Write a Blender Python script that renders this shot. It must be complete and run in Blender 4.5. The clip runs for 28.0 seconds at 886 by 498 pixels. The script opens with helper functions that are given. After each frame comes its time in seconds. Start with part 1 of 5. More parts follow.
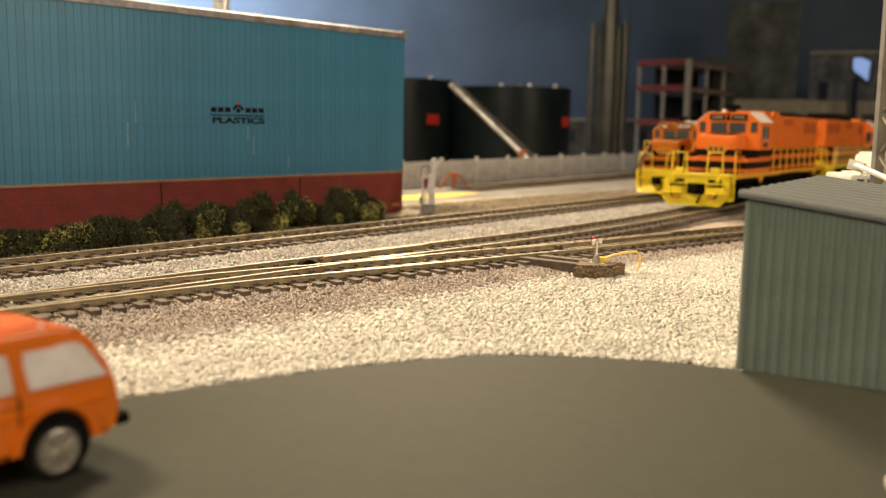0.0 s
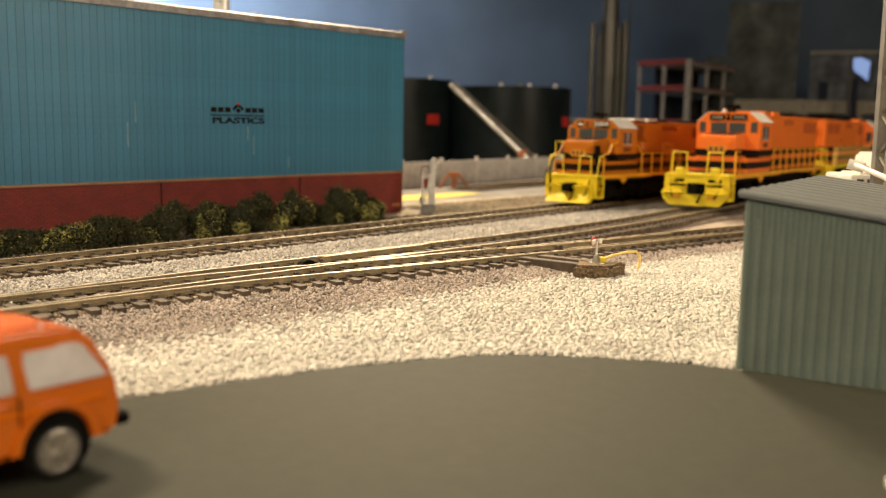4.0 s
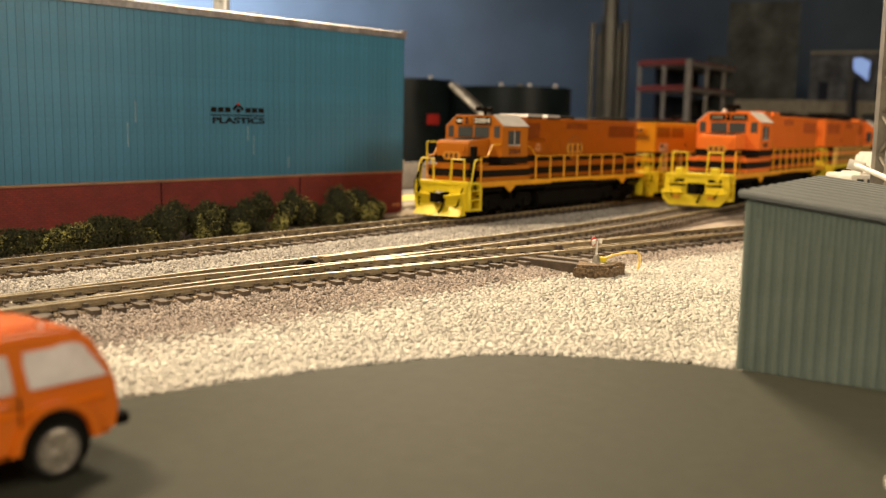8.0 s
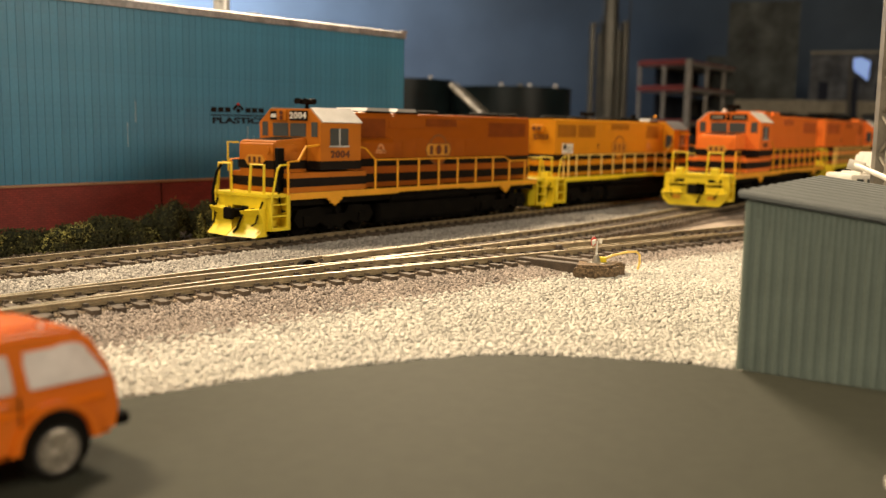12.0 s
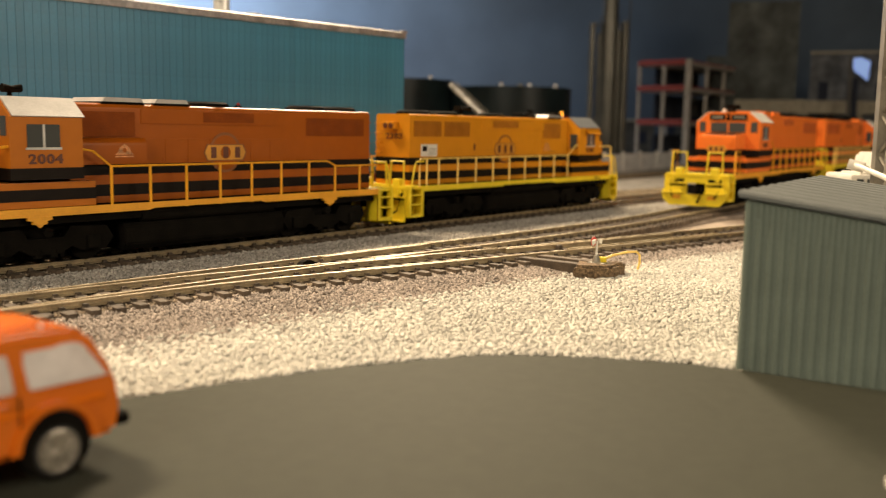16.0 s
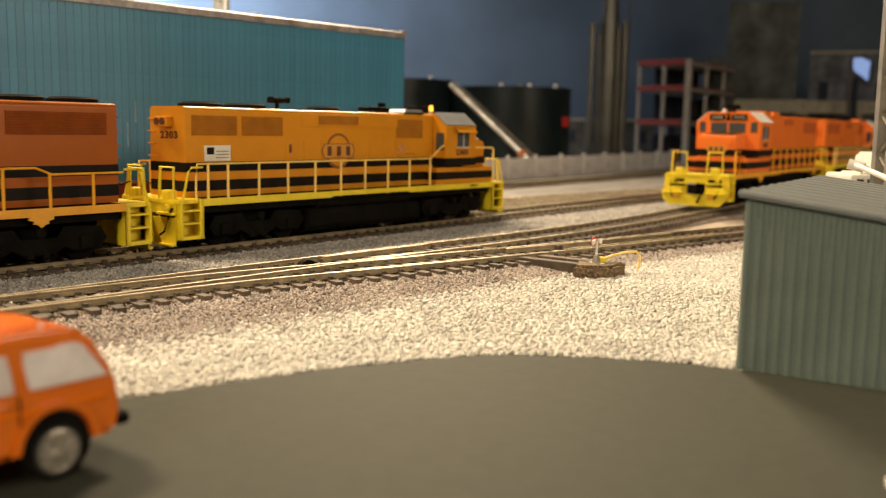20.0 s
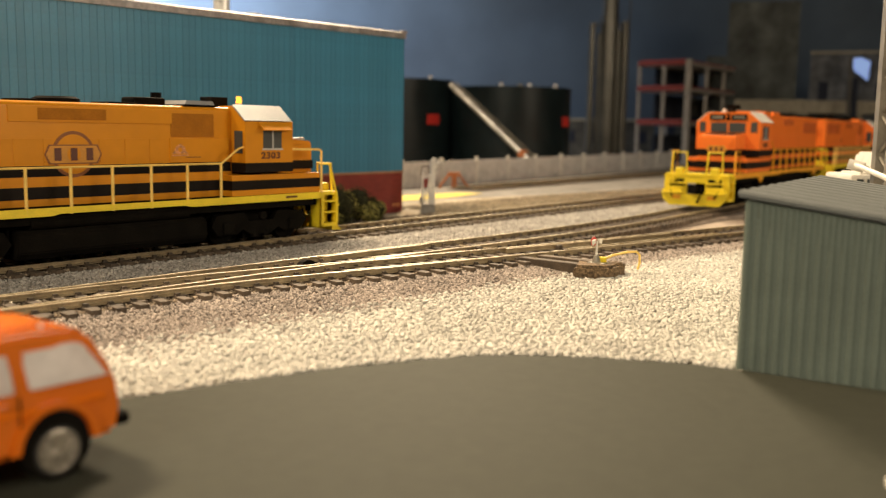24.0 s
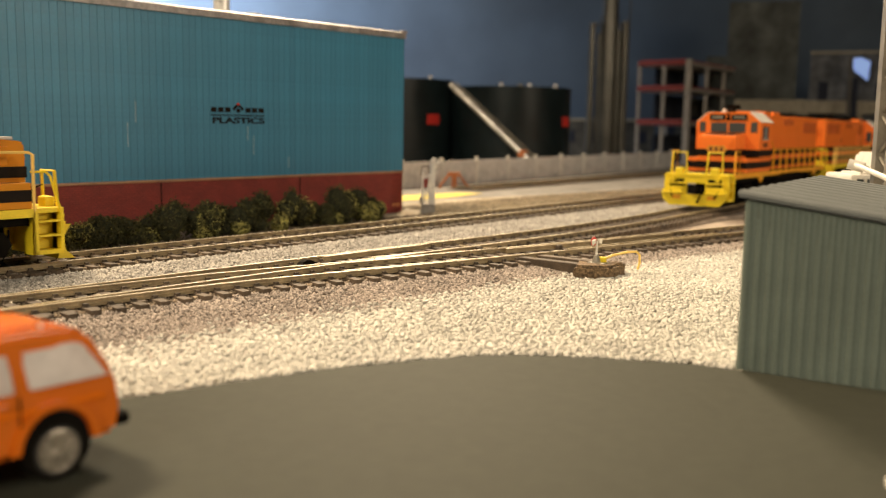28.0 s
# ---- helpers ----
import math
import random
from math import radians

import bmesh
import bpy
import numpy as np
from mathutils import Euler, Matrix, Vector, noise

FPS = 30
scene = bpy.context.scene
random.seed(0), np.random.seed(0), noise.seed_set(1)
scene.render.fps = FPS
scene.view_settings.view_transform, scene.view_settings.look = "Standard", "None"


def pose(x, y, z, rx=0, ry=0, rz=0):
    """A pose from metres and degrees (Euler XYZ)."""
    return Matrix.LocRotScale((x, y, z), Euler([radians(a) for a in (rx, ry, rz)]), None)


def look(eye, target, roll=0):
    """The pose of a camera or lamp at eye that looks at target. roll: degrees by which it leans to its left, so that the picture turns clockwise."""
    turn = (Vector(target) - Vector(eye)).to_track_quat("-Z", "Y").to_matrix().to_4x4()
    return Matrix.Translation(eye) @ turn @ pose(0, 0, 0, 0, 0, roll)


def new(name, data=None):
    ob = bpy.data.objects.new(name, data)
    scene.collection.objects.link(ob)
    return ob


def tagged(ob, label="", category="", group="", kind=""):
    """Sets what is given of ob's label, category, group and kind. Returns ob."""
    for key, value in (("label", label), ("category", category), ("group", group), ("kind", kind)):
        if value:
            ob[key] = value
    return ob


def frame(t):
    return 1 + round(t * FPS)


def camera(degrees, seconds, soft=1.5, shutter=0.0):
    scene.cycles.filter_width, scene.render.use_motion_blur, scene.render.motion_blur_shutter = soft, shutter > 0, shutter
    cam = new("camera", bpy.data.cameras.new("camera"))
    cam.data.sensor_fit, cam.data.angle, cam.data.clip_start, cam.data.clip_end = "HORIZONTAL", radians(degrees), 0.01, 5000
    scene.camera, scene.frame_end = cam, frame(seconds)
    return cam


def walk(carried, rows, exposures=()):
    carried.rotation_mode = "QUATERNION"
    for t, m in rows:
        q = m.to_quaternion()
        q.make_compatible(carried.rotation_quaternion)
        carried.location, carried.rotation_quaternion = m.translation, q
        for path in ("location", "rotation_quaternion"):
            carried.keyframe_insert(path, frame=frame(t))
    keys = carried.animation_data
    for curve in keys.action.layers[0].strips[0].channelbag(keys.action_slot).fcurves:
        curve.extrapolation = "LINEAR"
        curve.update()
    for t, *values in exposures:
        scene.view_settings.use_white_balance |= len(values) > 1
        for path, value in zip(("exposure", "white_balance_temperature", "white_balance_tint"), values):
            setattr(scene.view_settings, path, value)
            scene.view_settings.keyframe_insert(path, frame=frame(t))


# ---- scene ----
U = 1 / 87.0          # the layout is built to 1:87: plan lengths are full-size metres, times U
EYE_Z = 3.83          # lens above the rail tops, plan metres
HEAD = 37.459         # degrees from the main track's direction to the view axis
TILT = 7.377
ROLL = 1.03
cam = camera(50.44, 28.0, soft=1.2, shutter=0.5)
_eye = Vector((0, 0, EYE_Z)) * U
_way = Vector((math.cos(radians(HEAD)) * math.cos(radians(TILT)), math.sin(radians(HEAD)) * math.cos(radians(TILT)), -math.sin(radians(TILT))))
walk(cam, [(0.0, look(_eye, _eye + _way, ROLL)), (28.0, look(_eye, _eye + _way, ROLL))], exposures=[(0.0, 0.0), (28.0, 0.0)])
cam.data.dof.use_dof = True
cam.data.dof.focus_distance = 25.0 * U
cam.data.dof.aperture_fstop = 18.0

# ---- light ----
world = bpy.data.worlds.new("room_gloom")
scene.world = world
world.use_nodes = True
world.node_tree.nodes["Background"].inputs[0].default_value = (1.0, 0.86, 0.66, 1)
world.node_tree.nodes["Background"].inputs[1].default_value = 0.03


def lamp(name, place, target, size, watts, colour, shade=180):
    data = bpy.data.lights.new(name, "AREA")
    data.shape, data.size, data.size_y = "RECTANGLE", size[0] * U, size[1] * U
    data.energy, data.color, data.spread = watts, colour, radians(shade)
    ob = new(name, data)
    ob.matrix_world = look(Vector(place) * U, Vector(target) * U)
    return ob


lamp("layout_lamp", (4, 83, 91), (16, 20, 0), (40, 12), 4.9, (1.0, 0.76, 0.49), 75)
lamp("yard_lamp", (86, 70, 64), (20, 16, 0), (24, 18), 5.0, (1.0, 0.78, 0.52), 90)
lamp("room_lamp", (-115, -24, 66), (18, 14, 0), (72, 50), 15.5, (1.0, 0.83, 0.61))
lamp("aisle_lamp", (43, -61, 29), (32, 26, 0), (40, 18), 3.8, (1.0, 0.83, 0.61))
lamp("backdrop_lamp", (65, 113, 47), (74, 136, 16), (14, 6), 22.0, (0.9, 0.95, 1.0))

# ---- materials ----


def mat(name, colour, rough=0.6, metal=0.0, vary=0.12, size=0.6, grain=0.05, bump=0.15, bump_size=None, island=0.0, piece=0.0, other=None, coat=0.0, spec=0.5, sheen=0.12):
    """Painted or natural surface: colour broken by two scales of noise (size in plan metres), fine relief, optional change from piece to piece."""
    m = bpy.data.materials.new(name)
    m.use_nodes = True
    nt = m.node_tree
    b = nt.nodes["Principled BSDF"]
    b.inputs["Roughness"].default_value, b.inputs["Metallic"].default_value = rough, metal
    b.inputs["Coat Weight"].default_value = coat
    b.inputs["Specular IOR Level"].default_value = spec
    tc = nt.nodes.new("ShaderNodeTexCoord")
    scale = nt.nodes.new("ShaderNodeVectorMath")
    scale.operation = "SCALE"
    scale.inputs["Scale"].default_value = 1 / U
    nt.links.new(tc.outputs["Object"], scale.inputs[0])

    def noise_at(s, detail=4.0):
        n = nt.nodes.new("ShaderNodeTexNoise")
        n.inputs["Scale"].default_value, n.inputs["Detail"].default_value = 1 / s, detail
        nt.links.new(scale.outputs[0], n.inputs["Vector"])
        return n.outputs["Fac"]

    def mix(kind, a, c, fac):
        x = nt.nodes.new("ShaderNodeMix")
        x.data_type, x.blend_type = "RGBA", kind
        for sock, v in ((x.inputs[6], a), (x.inputs[7], c), (x.inputs[0], fac)):
            if hasattr(v, "is_output"):
                nt.links.new(v, sock)
            elif isinstance(v, tuple):
                sock.default_value = (*v[:3], 1)
            else:
                sock.default_value = v
        return x.outputs[2]

    def ramp(v, lo, hi):
        r = nt.nodes.new("ShaderNodeMapRange")
        r.inputs["From Min"].default_value, r.inputs["From Max"].default_value = 0.3, 0.7
        r.inputs["To Min"].default_value, r.inputs["To Max"].default_value = lo, hi
        nt.links.new(v, r.inputs["Value"])
        return r.outputs["Result"]

    def grey(v):
        c = nt.nodes.new("ShaderNodeCombineColor")
        for k in range(3):
            nt.links.new(v, c.inputs[k])
        return c.outputs[0]

    col = colour
    if other:
        col = mix("MIX", colour, other, ramp(noise_at(size * 1.7), 0.0, 1.0))
    col = mix("MULTIPLY", col, grey(ramp(noise_at(size), 1 - vary, 1 + vary)), 1.0)
    col = mix("MULTIPLY", col, grey(ramp(noise_at(grain), 1 - vary * 0.7, 1 + vary * 0.7)), 1.0)
    if island or piece:
        if island:
            src = nt.nodes.new("ShaderNodeNewGeometry").outputs["Random Per Island"]
        else:
            src = nt.nodes.new("ShaderNodeObjectInfo").outputs["Random"]
        k = island or piece
        r = nt.nodes.new("ShaderNodeMapRange")
        r.inputs["To Min"].default_value, r.inputs["To Max"].default_value = 1 - k, 1 + k * 0.6
        nt.links.new(src, r.inputs["Value"])
        col = mix("MULTIPLY", col, grey(r.outputs["Result"]), 1.0)
    nt.links.new(col, b.inputs["Base Color"])
    rv = nt.nodes.new("ShaderNodeMapRange")
    rv.inputs["To Min"].default_value, rv.inputs["To Max"].default_value = max(0.03, rough - sheen), min(1, rough + sheen)
    nt.links.new(noise_at(size * 0.5), rv.inputs["Value"])
    nt.links.new(rv.outputs["Result"], b.inputs["Roughness"])
    if bump:
        bp = nt.nodes.new("ShaderNodeBump")
        bp.inputs["Strength"].default_value = bump
        bp.inputs["Distance"].default_value = 0.02 * U
        nt.links.new(noise_at(bump_size or grain), bp.inputs["Height"])
        nt.links.new(bp.outputs["Normal"], b.inputs["Normal"])
    return m


def glow(name, colour, strength):
    m = bpy.data.materials.new(name)
    m.use_nodes = True
    b = m.node_tree.nodes["Principled BSDF"]
    b.inputs["Base Color"].default_value = (*colour, 1)
    b.inputs["Emission Color"].default_value = (*colour, 1)
    b.inputs["Emission Strength"].default_value = strength
    return m


def glass(name, colour, rough=0.08, clear=0.6):
    m = bpy.data.materials.new(name)
    m.use_nodes = True
    b = m.node_tree.nodes["Principled BSDF"]
    b.inputs["Base Color"].default_value = (*colour, 1)
    b.inputs["Roughness"].default_value = rough
    b.inputs["Transmission Weight"].default_value = clear
    b.inputs["IOR"].default_value = 1.3
    return m


M = {
    "rail": mat("weathered_rail", (0.3, 0.235, 0.14), 0.45, 0.1, 0.3, 0.5, 0.06, sheen=0.15),
    "railtop": mat("worn_rail_top", (0.74, 0.66, 0.5), 0.3, 0.8, 0.25, 0.8, 0.05),
    "tie": mat("dark_tie", (0.085, 0.062, 0.042), 0.75, 0, 0.35, 0.3, 0.05, piece=0.45),
    "ballast": mat("grey_ballast", (0.41, 0.39, 0.36), 0.85, 0, 0.15, 1.5, 0.03, island=0.5),
    "ballast_pink": mat("mauve_ballast", (0.39, 0.335, 0.295), 0.85, 0, 0.15, 1.5, 0.03, island=0.5),
    "gravel": mat("cream_gravel", (0.57, 0.553, 0.5), 0.8, 0, 0.12, 1.5, 0.03, island=0.3),
    "ground": mat("ballast_bed", (0.34, 0.28, 0.23), 0.9, 0, 0.25, 0.5, 0.06, 0.5),
    "ground_cream": mat("cream_gravel_bed", (0.58, 0.55, 0.47), 0.9, 0, 0.25, 0.4, 0.06, 0.5),
    "earth": mat("tan_earth", (0.33, 0.26, 0.17), 0.95, 0, 0.4, 0.8, 0.08, 0.5, other=(0.46, 0.41, 0.31)),
    "concrete": mat("grey_concrete", (0.21, 0.2, 0.185), 0.85, 0, 0.35, 1.2, 0.08),
    "road": mat("smooth_road", (0.053, 0.056, 0.043), 0.68, 0, 0.07, 0.22, 0.03, 0.3, sheen=0.05, spec=0.085, other=(0.049, 0.051, 0.04)),
    "siding": mat("blue_siding", (0.038, 0.205, 0.36), 0.42, 0, 0.1, 1.6, 0.12, 0.1, piece=0.08),
    "brick": mat("red_brick", (0.26, 0.034, 0.026), 0.7, 0, 0.15, 0.8, 0.1),
    "trim": mat("tan_trim", (0.36, 0.2, 0.11), 0.6, 0, 0.15, 0.8, 0.1),
    "flash": mat("dull_flashing", (0.27, 0.255, 0.26), 0.42, 0.25, 0.35, 0.7, 0.15),
    "roof": mat("roof_grey", (0.3, 0.3, 0.3), 0.8),
    "shed": mat("grey_green_shed", (0.15, 0.19, 0.165), 0.5, 0, 0.1, 1.0, 0.05),
    "leaf": mat("bush_foam", (0.046, 0.05, 0.016), 0.9, 0, 0.5, 0.3, 0.08, island=0.35, other=(0.085, 0.08, 0.026)),
    # paler clumps, with highlights on the foam put into the colour too
    "leaf_pale_lit": mat("pale_lit_bush_foam", (0.58, 0.54, 0.16), 0.9, 0, 0.4, 0.25, 0.05, island=0.5, other=(0.1, 0.1, 0.033)),
    # foam colour darkened for the shade inside the bushes
    "leaf_core": mat("bush_core_shade", (0.022, 0.025, 0.009), 0.95, 0, 0.4, 0.2),
    "ballast_dark": mat("stained_ballast", (0.29, 0.23, 0.165), 0.9, 0, 0.2, 1.5, 0.03, island=0.5),
    "screen": glow("blue_glow", (0.3, 0.46, 0.9), 0.5),
    "black": mat("black_paint", (0.01, 0.007, 0.0055), 0.5, 0, 0.2, spec=0.1),
    "under": mat("grimy_black", (0.0065, 0.0055, 0.0042), 0.8, 0, 0.4, spec=0.06),
    "yellow": mat("safety_yellow", (0.8, 0.62, 0.02), 0.45, 0, 0.1),
    "amber": mat("amber_paint", (0.78, 0.36, 0.015), 0.45, 0, 0.1),
    "palerail": mat("pale_rail_yellow", (0.85, 0.6, 0.16), 0.45, 0, 0.1),
    "palestreak": mat("dried_glue", (0.3, 0.42, 0.46), 0.4),
    "palemark": mat("faded_mark", (0.55, 0.24, 0.09), 0.5, 0, 0.5, 0.12, 0.04),
    "ringmark": mat("ring_mark", (0.22, 0.07, 0.011), 0.5),
    "whiteroof": mat("white_roof_panel", (0.44, 0.43, 0.42), 0.4),
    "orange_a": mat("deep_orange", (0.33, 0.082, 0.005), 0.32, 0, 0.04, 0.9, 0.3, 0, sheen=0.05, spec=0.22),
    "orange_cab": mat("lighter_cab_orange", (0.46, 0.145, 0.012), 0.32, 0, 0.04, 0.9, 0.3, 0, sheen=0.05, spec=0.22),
    "orange_b": mat("yellow_orange", (0.62, 0.25, 0.012), 0.32, 0, 0.04, 0.9, 0.3, 0, sheen=0.05, spec=0.22),
    "orange_c": mat("red_orange", (0.8, 0.19, 0.03), 0.34, 0, 0.04, 0.9, 0.3, 0, sheen=0.05, spec=0.22),
    "orange_d": mat("faded_orange", (0.5, 0.17, 0.06), 0.6),
    "grille_a": mat("grille_brown", (0.21, 0.048, 0.005), 0.7, 0, 0.15, 0.5, spec=0.15),
    "grille_b": mat("grille_ochre", (0.36, 0.135, 0.011), 0.7, 0, 0.15, 0.5, spec=0.15),
    "grille_c": mat("grille_red_orange", (0.5, 0.105, 0.015), 0.6, 0, 0.15, 0.5),
    "silver": mat("silver_paint", (0.5, 0.5, 0.49), 0.4, 0.3, 0.12),
    "bright_silver": mat("bright_silver", (0.72, 0.71, 0.68), 0.3, 0.25, 0.12),
    "pipesteel": mat("pipe_steel", (0.5, 0.48, 0.44), 0.32, 0.75, 0.4, 1.2),
    "tan_grit": mat("tan_grit", (0.31, 0.255, 0.175), 0.9, 0, 0.3, 1.0, 0.03, island=0.6),
    "white": mat("white_paint", (0.72, 0.7, 0.64), 0.5, 0, 0.1),
    "roofsheet": mat("blue_grey_roof_sheet", (0.14, 0.155, 0.155), 0.5, 0, 0.08, 0.8, 0.05),
    "red": mat("red_paint", (0.55, 0.03, 0.02), 0.5),
    "suv": mat("orange_body", (0.76, 0.172, 0.008), 0.2, 0, 0.04, 0.8, 0.3, 0, spec=0.45, sheen=0.04),
    "tyre": mat("tyre_rubber", (0.02, 0.02, 0.02), 0.8),
    "rim": mat("rim_silver", (0.42, 0.38, 0.32), 0.25, 0.6),
    "pane": glass("dark_pane", (0.1, 0.11, 0.11), 0.1, 0.3),
    # window base colour brightened to hold the bright reflection
    "suvpane": mat("painted_reflection_glazing", (0.92, 0.87, 0.85), 0.06, 0, 0.08, 0.5, coat=1.0, other=(0.7, 0.6, 0.57)),
    "tank": mat("black_tank", (0.008, 0.014, 0.016), 0.35, 0, 0.3, 2.0, spec=0.2),
    "steel": mat("grey_steel", (0.24, 0.22, 0.18), 0.5, 0.3, 0.2),
    "pipe": mat("dull_column", (0.075, 0.07, 0.055), 0.35, 0.3, 0.3, 2.0),
    "frame": mat("pale_frame", (0.58, 0.57, 0.56), 0.7, 0, 0.2),
    "farframe": mat("far_frame", (0.3, 0.27, 0.235), 0.8, 0, 0.2),
    "farconcrete": mat("far_concrete", (0.27, 0.24, 0.18), 0.8, 0, 0.2),
    "farsteel": mat("far_steel", (0.06, 0.055, 0.045), 0.6, 0, 0.2),
    "haze": mat("dim_drape", (0.06, 0.066, 0.062), 0.9, 0, 0.5, 8, 2),
    "redfloor": mat("red_floor", (0.21, 0.03, 0.024), 0.7),
    "sky": mat("sky_board", (0.055, 0.088, 0.145), 0.8, 0, 0.22, 30, 9, 0, other=(0.09, 0.123, 0.17)),
    "dark": mat("room_dark", (0.012, 0.016, 0.03), 0.9, 0, 0.3, 12, 3),
    "room": mat("room_wall", (0.085, 0.08, 0.072), 0.9, 0, 0.1, 20, 2),
    "beacon": glow("amber_beacon", (1.0, 0.42, 0.04), 2.2),
    "ochre": mat("ochre_mark", (0.6, 0.27, 0.025), 0.5),
    "brownmark": mat("brown_mark", (0.1, 0.024, 0.008), 0.5),
    # pale colour and coat give the glints on glue between the rails
    "glue": mat("pale_glint_glue", (0.75, 0.68, 0.55), 0.15, 0, 0.1, coat=0.8),
    "cabgrey": mat("blue_grey_cab_roof", (0.26, 0.275, 0.29), 0.35, 0.2, 0.04, 0.6, 0.3, 0, sheen=0.03),
    "farmass": mat("far_dark_buildings", (0.05, 0.047, 0.04), 0.8, 0, 0.5, 5, 1.0),
    "fargrey": mat("far_grey_wall", (0.075, 0.08, 0.088), 0.8, 0, 0.5, 4, 1.0),
    "bed": mat("dark_block", (0.17, 0.115, 0.065), 0.9, 0, 0.7, 0.08, 0.03, 0.6),
}

# courses of small bricks on the factory's base
nt = M["brick"].node_tree
tc, sep, com, bt = (nt.nodes.new(k) for k in ("ShaderNodeTexCoord", "ShaderNodeSeparateXYZ", "ShaderNodeCombineXYZ", "ShaderNodeTexBrick"))
nt.links.new(tc.outputs["Object"], sep.inputs[0])
nt.links.new(sep.outputs["X"], com.inputs["X"])
nt.links.new(sep.outputs["Z"], com.inputs["Y"])
nt.links.new(com.outputs[0], bt.inputs["Vector"])
for k, v in (("Scale", 1 / U), ("Brick Width", 0.24), ("Row Height", 0.08), ("Mortar Size", 0.012)):
    bt.inputs[k].default_value = v
bt.inputs["Color1"].default_value, bt.inputs["Color2"].default_value, bt.inputs["Mortar"].default_value = (1, 1, 1, 1), (0.8, 0.78, 0.76, 1), (0.5, 0.55, 0.55, 1)
mx = nt.nodes.new("ShaderNodeMix")
mx.data_type, mx.blend_type = "RGBA", "MULTIPLY"
mx.inputs[0].default_value = 1.0
pb = nt.nodes["Principled BSDF"]
nt.links.new(pb.inputs["Base Color"].links[0].from_socket, mx.inputs[6])
nt.links.new(bt.outputs["Color"], mx.inputs[7])
nt.links.new(mx.outputs[2], pb.inputs["Base Color"])

# ---- building helpers ----


def mesh_ob(name, bm, material, parent=None, smooth=False):
    bmesh.ops.scale(bm, vec=(U, U, U), verts=bm.verts)
    me = bpy.data.meshes.new(name)
    bm.to_mesh(me)
    bm.free()
    for m in material if isinstance(material, list) else [material]:
        me.materials.append(m)
    me.shade_smooth()
    me.set_sharp_from_angle(angle=radians(80 if smooth else 13))
    ob = new(name, me)
    ob.parent = parent
    return ob


def part(name, bm, material, parent, label=""):
    ob = mesh_ob(name, bm, M[material] if isinstance(material, str) else material, parent)
    return tagged(ob, label) if label else ob


def thing(name, x, y, z, rz=0, label="", category="", group="", kind=""):
    ob = new(name)
    ob.empty_display_size = 0.01
    ob.matrix_world = pose(x * U, y * U, z * U, 0, 0, rz)
    return tagged(ob, label, category, group, kind)


def box(x0, x1, y0, y1, z0, z1, bev=0.0, bm=None):
    bm = bm or bmesh.new()
    g = bmesh.ops.create_cube(bm, size=1.0)
    for v in g["verts"]:
        v.co = ((x0 + x1) / 2 + v.co.x * (x1 - x0), (y0 + y1) / 2 + v.co.y * (y1 - y0), (z0 + z1) / 2 + v.co.z * (z1 - z0))
    if bev:
        es = {e for v in g["verts"] for e in v.link_edges}
        bmesh.ops.bevel(bm, geom=list(es), offset=bev, segments=2, affect="EDGES", profile=0.6)
    return bm


def prism(outline, a0, a1, axis="x", bm=None, bev=0.0):
    """A solid with the given outline in the two other axes, from a0 to a1 along axis."""
    bm = bm or bmesh.new()

    def place(p, a):
        return {"x": (a, p[0], p[1]), "y": (p[0], a, p[1]), "z": (p[0], p[1], a)}[axis]
    lo = [bm.verts.new(place(p, a0)) for p in outline]
    hi = [bm.verts.new(place(p, a1)) for p in outline]
    n = len(outline)
    fs = [bm.faces.new(lo), bm.faces.new(hi[::-1])]
    for i in range(n):
        fs.append(bm.faces.new((lo[i], hi[i], hi[(i + 1) % n], lo[(i + 1) % n])))
    bmesh.ops.recalc_face_normals(bm, faces=fs)
    if bev:
        es = {e for f in fs for e in f.edges}
        bmesh.ops.bevel(bm, geom=list(es), offset=bev, segments=2, affect="EDGES")
    return bm


def tube(points, r, sides=6, bm=None):
    """Round bar along a run of points."""
    bm = bm or bmesh.new()
    pts = [Vector(p) for p in points]
    rings = []
    for i, p in enumerate(pts):
        d = (pts[min(i + 1, len(pts) - 1)] - pts[max(i - 1, 0)]).normalized()
        ref = Vector((0, 0, 1)) if abs(d.z) < 0.9 else Vector((1, 0, 0))
        a = d.cross(ref).normalized()
        c = d.cross(a)
        rings.append([bm.verts.new(p + r * (math.cos(k * math.tau / sides) * a + math.sin(k * math.tau / sides) * c)) for k in range(sides)])
    for q, s in zip(rings, rings[1:]):
        for k in range(sides):
            bm.faces.new((q[k], q[(k + 1) % sides], s[(k + 1) % sides], s[k]))
    bm.faces.new(rings[0][::-1])
    bm.faces.new(rings[-1])
    bmesh.ops.recalc_face_normals(bm, faces=bm.faces)
    return bm


